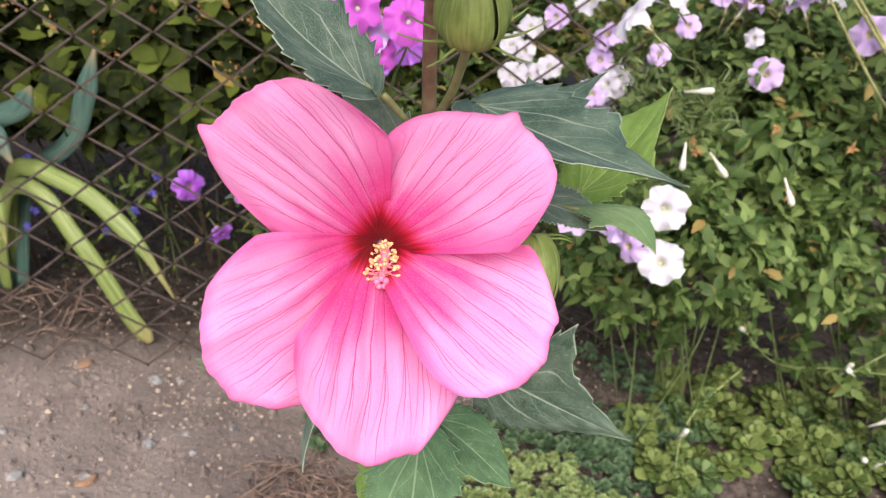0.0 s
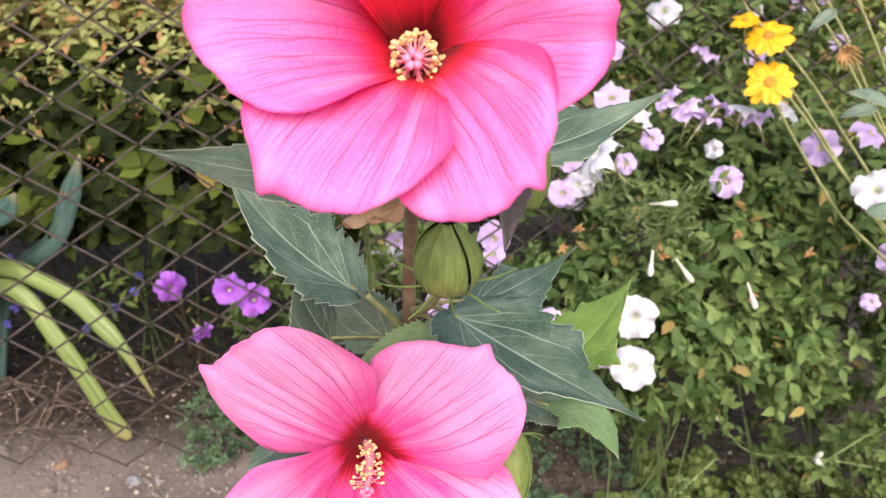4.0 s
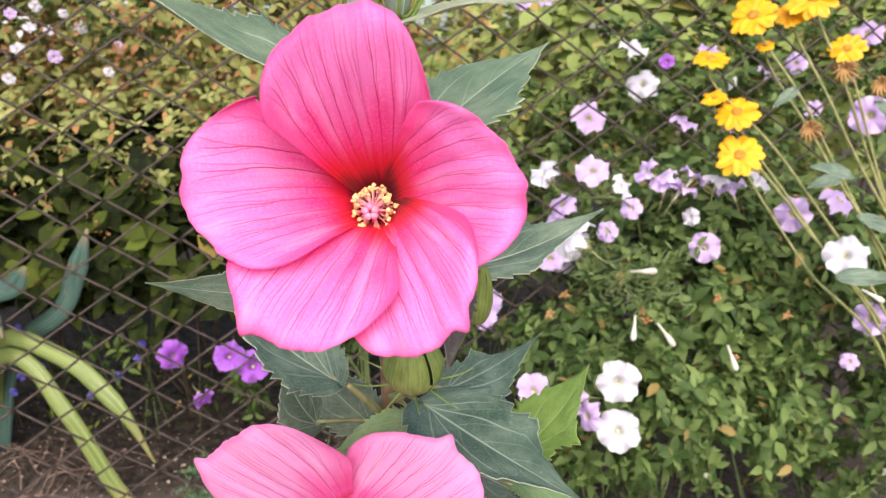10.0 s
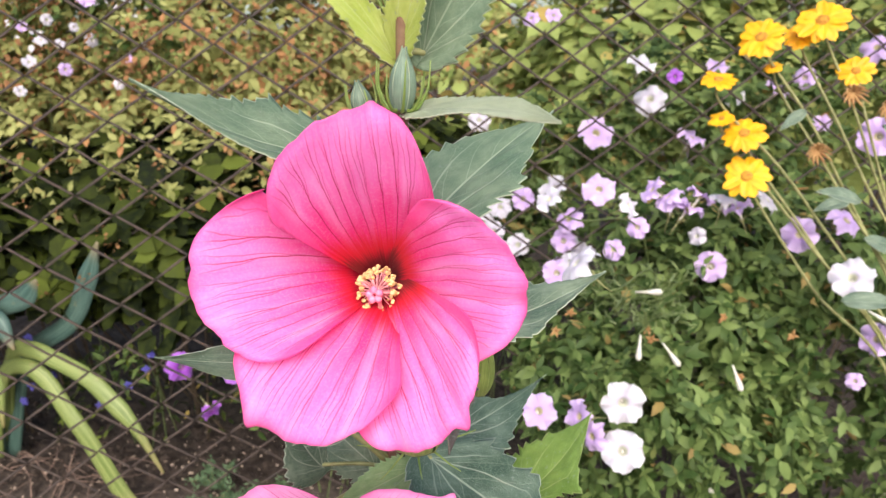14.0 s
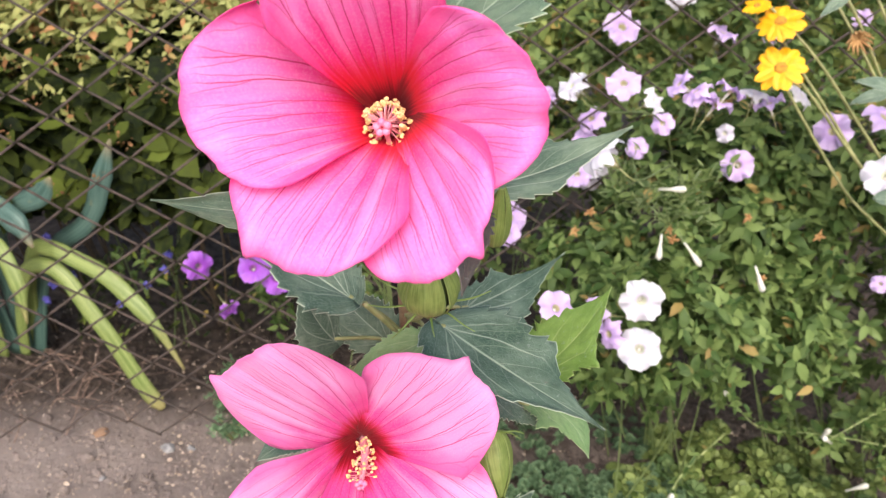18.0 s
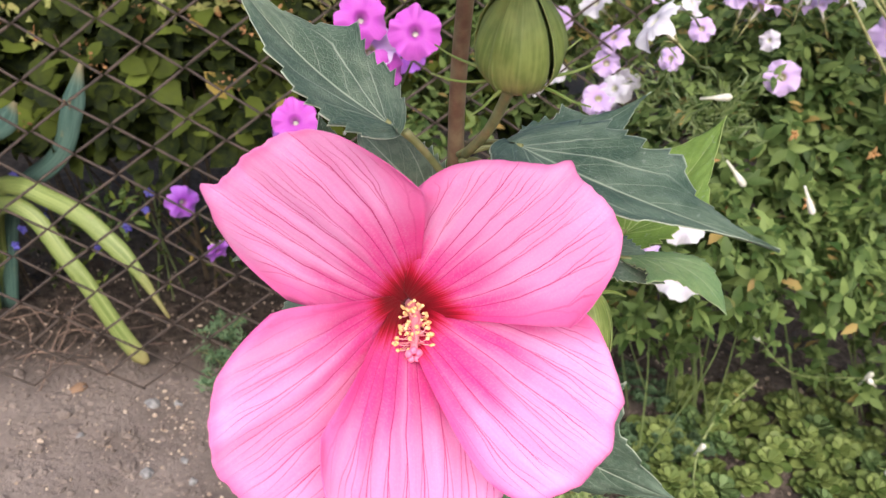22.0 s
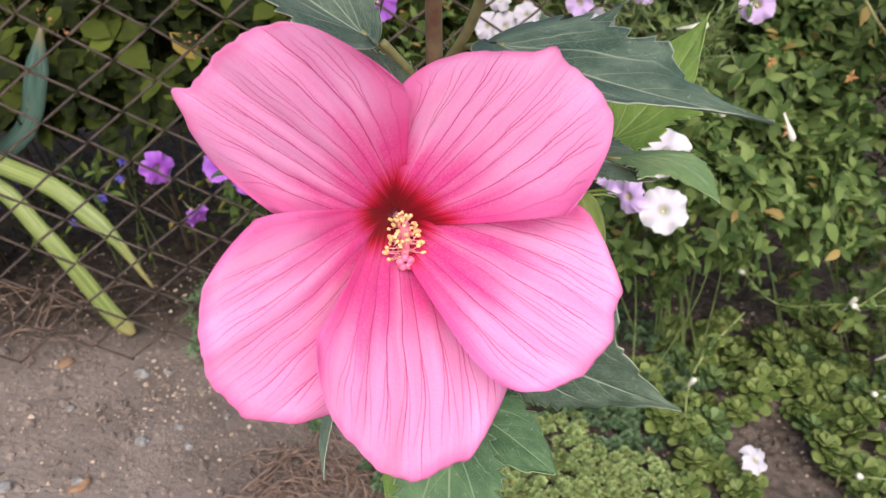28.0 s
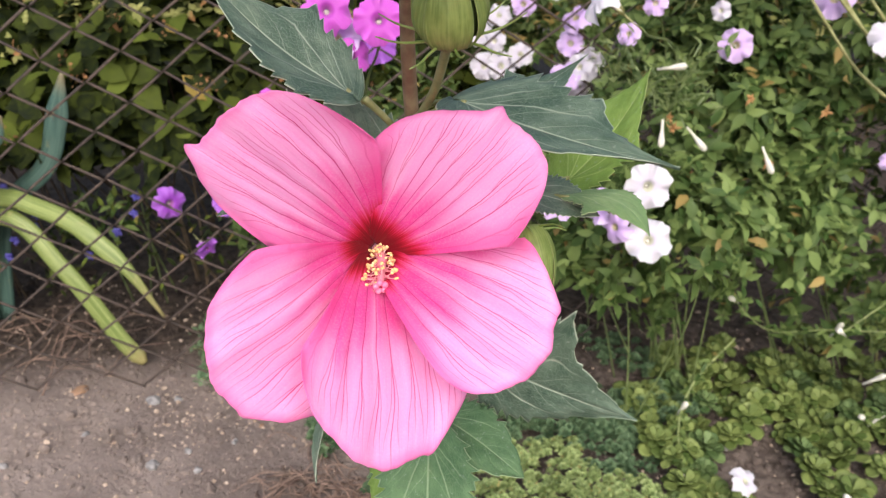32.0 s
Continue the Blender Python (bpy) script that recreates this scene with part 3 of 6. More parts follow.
def toothed_leaf(name, base, tip, width, material, face=(0.0, -0.75, 0.65), fold=0.12, arch=0.08, lobe=0.0, lobe_side=0, seed=0, teeth=15, label="", twist=0.0, stalk=None, early=0.5, late=0.92, uneven=0.0, lobe_at=0.40, bend=0.0):
    """One pointed, toothed mallow leaf from its base to its tip. early, late: how fast it widens and tapers; lobe: a side point."""
    base, tip = np.array(base, float), np.array(tip, float)
    way = tip - base
    length = np.linalg.norm(way)
    way /= length
    side = unit(np.cross(way, face))
    up = np.cross(side, way)
    rng = random.Random(seed)
    ph, ph2 = rng.uniform(0, 6), rng.uniform(0, 6)
    rows, cols = 150, 21
    s = np.linspace(0.0, 1.0, rows)[:, None] * np.ones((1, cols))
    v = np.ones((rows, 1)) * np.linspace(-1, 1, cols)[None]
    top = early / (early + late)
    profile = s**early * np.maximum(0.0, 1 - s) ** late / (top**early * (1 - top) ** late)
    # forward-pointing teeth of uneven size, other ones on each side
    phase = s * teeth * (1 + 0.22 * np.sin(3 * s + ph)) + np.where(v > 0, 0.37, 0.0) + 0.25 * np.sin(7 * s + ph2)
    tooth = phase % 1.0
    size = 0.75 + 0.5 * np.sin(np.floor(phase) * 2.4 + ph)
    saw = (0.30 * (1 - 0.6 * s) * size * (tooth**1.3 - 0.42) + 0.03 * np.sin(31 * s + ph)) * ((s > 0.08) & (s < 0.98))
    w = width * 0.5 * profile * (1 + uneven * v) * (1 + saw * np.abs(v) ** 5)
    if lobe:
        on = 1.0 if lobe_side == 0 else (v * lobe_side > 0)
        w = w + on * lobe * width * np.maximum(0.0, 1 - np.abs(s - lobe_at) / 0.13) ** 1.3 * np.maximum(0.0, np.abs(v) - 0.3) / 0.7
    back = 0.10 * width * v**2 * np.maximum(0.0, 1 - s / 0.25)
    h = arch * length * np.sin(math.pi * s * 0.95) + fold * np.abs(v) * w
    h += 0.010 * length * np.sin(9 * s + 4 * v + ph) * np.abs(v) + twist * v * w * (s - 0.3)
    # the blade puffs up a little between its side veins
    h += 0.035 * width * profile * np.abs(v) * (1 - np.abs(v)) * np.sin(2 * math.pi * 6 * (s - 0.375 * np.abs(v)) + 1.5)
    h -= 0.0175 * width * profile * np.exp(-((v / 0.09) ** 2))
    pts = base + (s * length - back)[..., None] * way + (v * w + bend * length * 4 * s * (1 - s))[..., None] * side + h[..., None] * up
    uvs = np.stack([v * 0.5 + 0.5, s], -1)
    ob = sheet(name, local(mallow, pts), uvs, material, mallow, label, thickness=0.0005)
    if stalk is not None:
        mid = (np.array(stalk) + base) / 2 + np.array((0, 0, 0.004))
        tube("leaf_stalk", local(mallow, curve([stalk, mid, base + way * 0.004], 6)), np.linspace(0.0018, 0.0014, 13), M_PETIOLE, mallow, sides=8)
    return ob


def open_flower(centre, axis, right, up, petals, hand, depth, material, throat, column, sag, pedicel, label):
    """An open five-petalled mallow flower: funnel of overlapping petals, staminal column with anthers."""
    centre, axis, right, up = np.array(centre), unit(axis), unit(right), unit(up)
    heel = centre + right * throat[0] + up * throat[1] + axis * throat[2]
    cup_path = [heel - axis * 0.026, heel - axis * 0.022, heel - axis * 0.012, heel - axis * 0.004]
    flower = tube("flower", local(mallow, cup_path), [0.004, 0.009, 0.011, 0.008], M_BUD, mallow, label, sides=16)
    rows, cols = 64, 61
    for k, (angle, length, width, lift, skew, tilt, blunt, lop, tip_at, tip, uneven, shear, swell, ruffle) in enumerate(petals):
        d = math.cos(radians(angle)) * right + math.sin(radians(angle)) * up
        e = -math.sin(radians(angle)) * right + math.cos(radians(angle)) * up
        rng = random.Random(31 * k + int(depth * 1e4))
        p1, p2, p3 = (rng.uniform(0, 6.28) for _ in range(3))
        s = np.linspace(0.02, 1.0, rows)[:, None] * np.ones((1, cols))
        v = np.ones((rows, 1)) * (np.sin(np.linspace(-0.5, 0.5, cols) * math.pi * 0.92) / math.sin(math.pi * 0.46))[None]
        f = 0.12 + 0.88 * np.sin(math.pi / 2 * s) ** 0.7
        g = 1 - np.sqrt(np.maximum(0.0, 1 - v * v))
        # how far out along the petal: rounded end, leaning to one side, with a small point and a wavy rim
        a = length * s * (1 - blunt * g * s ** min(1.0, 1 / blunt - 1)) * (1 + lop * v * s)
        a += length * s**5 * (tip * np.exp(-(((v - tip_at) / 0.10) ** 2)) + 0.008 * np.sin(7 * v + p1) + 0.004 * np.sin(17 * v + p2) + 0.003 * np.sin(39 * v + p3))
        a += length * s**3 * (shear * v**3 + swell * np.cos(math.pi * v))
        b = width * v * f * (1 + uneven * v) + skew * length * s * s
        rho = np.minimum(1.25, np.hypot(a, b) / (length * 0.97))
        h = depth * lift * (1 - np.where(rho < 1, np.abs(1 - rho) ** 1.55, 3 * np.abs(1 - rho) ** 2.2))
        h += hand * v * 0.0105 * np.minimum(1.0, s * 2.4) + tilt * v * s
        h += ruffle * s**2 * (np.sin(4.2 * v + p1) + 0.5 * np.sin(9 * v + p2)) * 0.5
        h += 0.0012 * s * s * np.sin(6 * v + 3 * s + p1)
        # soft creases that run out with the veins, and puckers across them
        h += 0.00055 * np.minimum(1.0, s * 2) * np.sin(21 * v + 1.5 * np.sin(3 * s + p2) + p3) * (1 - 0.5 * s)
        h += 0.0006 * np.sin(17 * s + 5 * v + p2) * s + 0.0009 * s**4 * np.sin(13 * v + p1 + 4 * s)
        h -= 0.0009 * np.exp(-((v / 0.05) ** 2)) * (1 - s)
        pts = centre + a[..., None] * d + b[..., None] * e + h[..., None] * axis + ((1 - s) ** 2.5)[..., None] * (right * throat[0] + up * throat[1]) + ((1 - s) ** 2.2)[..., None] * axis * throat[2]
        uvs = np.stack([v * 0.5 + 0.5 + 3 * k, s], -1)
        sheet("petal", local(mallow, pts), uvs, material, flower, thickness=0.0004)
    knots = [centre + right * p[0] + up * p[1] + axis * p[2] for p in column]
    tip_place = knots[-1]
    line = np.array(curve(knots, 10))
    tube("staminal_column", local(mallow, line), np.linspace(0.0036, 0.0016, len(line)), M_COLUMN, flower, "pink staminal column", sides=12)
    run = unit(tip_place - knots[0])
    s1 = unit(np.cross(run, (0.2, 0.3, 0.9)))
    s2 = np.cross(run, s1)
    verts, faces, balls, ball_faces = [], [], [], []
    rng = random.Random(7)
    unit_ball = bmesh.new()
    bmesh.ops.create_icosphere(unit_ball, subdivisions=1, radius=1.0)
    bv = np.array([v.co[:] for v in unit_ball.verts])
    bf = [tuple(v.index for v in f.verts) for f in unit_ball.faces]
    unit_ball.free()
    for k in range(104):
        f = (0.20 if sag else 0.56) + (0.80 if sag else 0.40) * (k + 0.5) / 104
        foot = line[int(f * (len(line) - 1))]
        turn = k * 2.4 + rng.uniform(-0.3, 0.3)
        out = math.cos(turn) * s1 + math.sin(turn) * s2
        reach = ((0.0045 + 0.0060 * min(1.0, f * 1.15)) if sag else (0.0105 - 0.0015 * f)) * rng.uniform(0.72, 1.08)
        end = foot + out * reach + run * (rng.uniform(-0.001, 0.004) if sag else rng.uniform(-0.001, 0.003)) + np.array((0, 0, -sag * f * rng.uniform(0.3, 1.0)))
        add_tube(verts, faces, [foot, foot * 0.4 + end * 0.6 + run * 0.0006, end], [0.00045, 0.0003, 0.00022], 4)
        # one or two plump anther lobes on each thread
        for lobe in range(1 + (k % 3 > 0)):
            start = len(balls)
            size = rng.uniform(0.0009, 0.0013)
            spot = end + np.array([rng.uniform(-1, 1) for _ in range(3)]) * 0.0011 * lobe
            balls.extend((bv * (size, size, size * rng.uniform(0.75, 1.0)) + spot).tolist())
            ball_faces.extend(tuple(start + q for q in t) for t in bf)
    tagged(raw_mesh("filament_tuft", local(mallow, verts).tolist(), faces, M_COLUMN, flower), kind="stuff")
    tagged(raw_mesh("anther_tuft", local(mallow, balls).tolist(), ball_faces, M_POLLEN, flower, "cream yellow anthers"), kind="stuff")
    for k in range(5):
        turn = k * 2 * math.pi / 5
        out = math.cos(turn) * s1 + math.sin(turn) * s2
        end = tip_place + run * 0.003 + out * 0.0024
        tube("stigma", local(mallow, [tip_place - run * 0.003, tip_place + out * 0.0015, end - run * 0.0012, end, end + run * 0.0012]), [0.0007, 0.0009, 0.0015, 0.0019, 0.0012], M_STIGMA, flower, sides=8)
    for k in range(9):
        turn = k * 2 * math.pi / 9
        out = math.cos(turn) * s1 + math.sin(turn) * s2
        root = heel - axis * 0.014 + out * 0.011
        tube("bract", local(mallow, [root, root + out * 0.010 + axis * 0.003, root + out * 0.018 + axis * 0.010]), [0.001, 0.0008, 0.0002], M_BUD, flower, sides=6)
    tube("pedicel", local(mallow, curve([pedicel, (np.array(pedicel) + heel - axis * 0.03) / 2 + np.array((0, 0, 0.004)), heel - axis * 0.019], 8)), np.linspace(0.0026, 0.0034, 17), M_PETIOLE, mallow)
    return flower


stem_line = curve([(0.10, 0.62, ground_z(0.1, 0.62) - 0.02), (0.108, 0.585, 0.35), (0.118, 0.535, 0.60), (0.1255, 0.492, 0.78), (0.138, 0.435, 0.875), (0.155, 0.372, 0.965), (0.166, 0.332, 1.02), (0.17, 0.318, 1.075)], 10)
tube("stem", local(mallow, stem_line), np.linspace(0.0062, 0.0024, len(stem_line)), M_STEM, mallow, "reddish green upright stem", sides=14)

LOWER = dict(axis=(0.32, -0.871, 0.374), right=(0.939, 0.344, 0), up=(-0.129, 0.351, 0.928))
open_flower((0.1137, 0.3964, 0.7276), **LOWER, hand=-1, depth=0.062, material=M_PETAL_LOW, throat=(-0.001, -0.002, -0.022), column=[(0.001, -0.001, -0.029), (-0.002, -0.0085, -0.003), (-0.0073, -0.0202, 0.012)], sag=0.009, pedicel=(0.117, 0.54, 0.59), label="large pale pink mallow flower with a dark red heart", petals=[
    (133.189, 0.1049, 0.0338, 0.6817, 0.0468, -0.0101, 0.6617, 0.0482, 0.4904, 0.0702, -0.08, 0.0257, -0.0731, 0.004),
    (37.6077, 0.0758, 0.0377, 0.943, 0.0578, -0.0131, 0.6338, -0.1717, 0.047, 0.0992, -0.0611, 0.0898, -0.0363, 0.004),
    (-50.827, 0.0818, 0.0382, 1.0612, 0.0381, 0.0038, 0.3444, -0.0594, 0.545, 0.0387, -0.0366, -0.0249, 0.0404, 0.003),
    (-103.993, 0.0996, 0.0464, 0.8979, -0.0246, -0.0053, 0.5306, 0.0237, 0.473, 0.0472, 0.1148, -0.074, 0.0395, 0.001),
    (-146.996, 0.1061, 0.0444, 0.7404, -0.0776, 0.0024, 0.6232, 0.0914, 0.3542, 0.0232, 0.2102, -0.1123, -0.0195, 0.004)])
UPPER = dict(axis=(0.05, -0.964, 0.263), right=(0.999, 0.051, 0), up=(-0.014, 0.262, 0.965))
open_flower((0.1526, 0.335, 0.9541), **UPPER, hand=1, depth=0.060, material=M_PETAL_TOP, throat=(0.001, -0.005, -0.016), column=[(0.0, -0.004, -0.016), (-0.0003, -0.0065, -0.001), (-0.0009, -0.0100, 0.0145)], sag=0.0, pedicel=(0.157, 0.366, 0.972), label="large hot pink mallow flower with a dark red heart", petals=[
    (93.9247, 0.0649, 0.0321, 1.1683, 0.0226, -0.0033, 0.6439, -0.1665, -0.3505, 0.0386, 0.008, 0.0751, -0.0301, 0.003),
    (193.295, 0.0697, 0.0347, 0.9116, 0.0433, -0.0036, 0.5208, -0.2762, -0.551, -0.0399, -0.3699, 0.1692, -0.0315, 0.003),
    (-114.723, 0.0703, 0.0338, 1.0203, -0.0335, -0.0025, 0.4274, -0.04, -0.487, 0.082, -0.0175, -0.0514, 0.0234, 0.003),
    (-59.0437, 0.0689, 0.0307, 1.1165, -0.0551, -0.0028, 0.3828, -0.0928, 0.2846, 0.0839, -0.0092, -0.0187, 0.008, 0.003),
    (3.3955, 0.0625, 0.0349, 0.9971, -0.0658, -0.0039, 0.5857, -0.1833, -0.0859, 0.0223, -0.0884, 0.1139, 0.0036, 0.003)])

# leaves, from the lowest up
toothed_leaf("leaf", (0.15, 0.465, 0.614), (0.26, 0.449, 0.566), 0.079, M_BLADE_SHADED, face=(-0.179, -0.979, -0.096), fold=-0.005, arch=-0.015, lobe=0.34, lobe_side=-1, lobe_at=0.427, seed=1, early=0.667, late=1.599, uneven=-0.104, bend=0.04, stalk=(0.118, 0.53, 0.60))
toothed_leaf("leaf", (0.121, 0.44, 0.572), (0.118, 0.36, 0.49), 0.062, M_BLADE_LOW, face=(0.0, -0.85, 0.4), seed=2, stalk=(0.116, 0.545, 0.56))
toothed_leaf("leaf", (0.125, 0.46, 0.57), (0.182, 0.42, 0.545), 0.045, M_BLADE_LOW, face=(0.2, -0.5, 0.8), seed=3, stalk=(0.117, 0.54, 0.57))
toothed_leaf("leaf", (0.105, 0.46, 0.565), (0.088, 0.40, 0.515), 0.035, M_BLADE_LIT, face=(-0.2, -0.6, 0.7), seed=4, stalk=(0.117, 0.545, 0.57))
toothed_leaf("leaf", (0.063, 0.45, 0.61), (0.052, 0.40, 0.565), 0.016, M_BLADE, face=(-0.7, -0.3, 0.4), seed=5, stalk=(0.118, 0.54, 0.60))
toothed_leaf("leaf", (0.085, 0.47, 0.70), (0.028, 0.42, 0.69), 0.042, M_BLADE, face=(-0.1, -0.4, 0.9), seed=6, stalk=(0.121, 0.51, 0.71))
toothed_leaf("leaf", (0.075, 0.44, 0.74), (0.032, 0.385, 0.752), 0.022, M_BLADE, face=(-0.1, -0.5, 0.8), seed=7, stalk=(0.123, 0.505, 0.735))
toothed_leaf("leaf", (0.094, 0.469, 0.793), (0.015, 0.475, 0.872), 0.064, M_BLADE, face=(0.639, -0.389, 0.663), fold=0.275, arch=-0.041, lobe=0.216, lobe_side=1, lobe_at=0.457, seed=8, early=0.62, late=1.551, uneven=-0.095, bend=-0.037, stalk=(0.124, 0.50, 0.748), label="dusty green toothed leaf with pale veins")
toothed_leaf("leaf", (0.150, 0.468, 0.766), (0.090, 0.45, 0.740), 0.028, M_BLADE_MID_LIT, face=(0.0, -0.75, 0.6), seed=28, stalk=(0.128, 0.49, 0.768), label="fresh light green leaf lit from above")
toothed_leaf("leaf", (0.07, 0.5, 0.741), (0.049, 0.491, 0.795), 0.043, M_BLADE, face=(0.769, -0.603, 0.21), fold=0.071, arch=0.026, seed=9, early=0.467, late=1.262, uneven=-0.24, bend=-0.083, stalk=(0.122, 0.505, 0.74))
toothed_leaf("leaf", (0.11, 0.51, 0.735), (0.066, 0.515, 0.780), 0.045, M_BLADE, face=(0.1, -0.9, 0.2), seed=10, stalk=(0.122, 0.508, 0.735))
toothed_leaf("leaf", (0.158, 0.44, 0.791), (0.257, 0.359, 0.771), 0.068, M_BLADE_SHADED, face=(0.015, -0.227, 0.974), fold=0.258, arch=-0.025, lobe=0.14, lobe_side=-1, lobe_at=0.532, seed=11, early=0.62, late=1.679, uneven=0.068, bend=-0.009, stalk=(0.127, 0.488, 0.772), label="dusty green toothed leaf with pale veins")
toothed_leaf("leaf", (0.168, 0.501, 0.771), (0.245, 0.574, 0.788), 0.052, M_BLADE_SHADED, face=(0.358, -0.552, 0.753), fold=0.115, arch=-0.046, lobe=0.164, lobe_side=-1, lobe_at=0.39, seed=12, early=0.303, late=1.833, uneven=0.394, bend=0.023, stalk=(0.126, 0.492, 0.77))
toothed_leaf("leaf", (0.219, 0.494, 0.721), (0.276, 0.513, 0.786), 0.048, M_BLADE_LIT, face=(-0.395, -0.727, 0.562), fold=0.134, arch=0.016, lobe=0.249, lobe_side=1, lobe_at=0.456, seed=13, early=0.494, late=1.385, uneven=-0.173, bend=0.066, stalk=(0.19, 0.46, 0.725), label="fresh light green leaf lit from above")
toothed_leaf("leaf", (0.214, 0.441, 0.732), (0.253, 0.397, 0.722), 0.026, M_BLADE_MID_LIT, face=(0.025, -0.211, 0.977), fold=-0.17, arch=0.095, lobe=0.349, lobe_side=1, lobe_at=0.388, seed=14, early=0.62, late=1.11, uneven=-0.164, bend=-0.143, stalk=(0.165, 0.47, 0.72))
toothed_leaf("leaf", (0.185, 0.455, 0.732), (0.232, 0.43, 0.722), 0.030, M_BLADE, face=(0.0, -0.5, 0.85), seed=15, stalk=(0.165, 0.47, 0.72))
toothed_leaf("leaf", (0.129, 0.408, 0.881), (0.041, 0.322, 0.914), 0.04, M_BLADE, face=(0.691, -0.515, 0.507), fold=0.053, arch=0.024, seed=16, early=0.62, late=1.475, uneven=0.06, bend=-0.042, stalk=(0.138, 0.44, 0.868), label="dusty green toothed leaf with a long tip")
toothed_leaf("leaf", (0.174, 0.418, 0.889), (0.272, 0.436, 0.922), 0.046, M_BLADE, face=(-0.193, -0.479, 0.856), fold=0.199, arch=-0.06, lobe=0.118, lobe_side=0, lobe_at=0.487, seed=17, early=0.596, late=1.475, uneven=-0.096, bend=0.024, stalk=(0.14, 0.43, 0.878))
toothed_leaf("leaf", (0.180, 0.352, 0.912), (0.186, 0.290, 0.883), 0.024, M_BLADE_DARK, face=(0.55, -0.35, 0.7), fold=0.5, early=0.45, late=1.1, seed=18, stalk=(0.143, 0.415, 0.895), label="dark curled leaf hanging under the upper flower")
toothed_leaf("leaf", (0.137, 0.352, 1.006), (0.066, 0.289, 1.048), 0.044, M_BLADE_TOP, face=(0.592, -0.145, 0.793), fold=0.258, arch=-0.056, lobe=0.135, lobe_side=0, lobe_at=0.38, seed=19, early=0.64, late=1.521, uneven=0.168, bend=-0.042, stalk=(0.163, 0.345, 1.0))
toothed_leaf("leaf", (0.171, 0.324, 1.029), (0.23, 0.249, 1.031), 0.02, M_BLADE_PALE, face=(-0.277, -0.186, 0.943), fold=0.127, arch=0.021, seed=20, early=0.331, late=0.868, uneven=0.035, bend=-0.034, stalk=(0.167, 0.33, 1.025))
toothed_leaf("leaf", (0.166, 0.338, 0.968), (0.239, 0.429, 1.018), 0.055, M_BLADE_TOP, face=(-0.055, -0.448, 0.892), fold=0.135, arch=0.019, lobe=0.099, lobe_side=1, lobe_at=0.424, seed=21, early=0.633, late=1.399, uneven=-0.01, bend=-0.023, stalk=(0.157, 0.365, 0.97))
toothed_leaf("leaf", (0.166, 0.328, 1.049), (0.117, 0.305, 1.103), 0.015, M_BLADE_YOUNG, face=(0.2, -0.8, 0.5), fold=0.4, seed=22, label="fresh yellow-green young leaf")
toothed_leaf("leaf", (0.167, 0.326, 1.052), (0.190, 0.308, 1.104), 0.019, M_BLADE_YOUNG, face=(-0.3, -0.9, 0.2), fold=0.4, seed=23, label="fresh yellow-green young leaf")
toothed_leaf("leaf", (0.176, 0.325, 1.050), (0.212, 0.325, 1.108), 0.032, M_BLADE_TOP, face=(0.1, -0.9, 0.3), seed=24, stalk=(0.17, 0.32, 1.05))


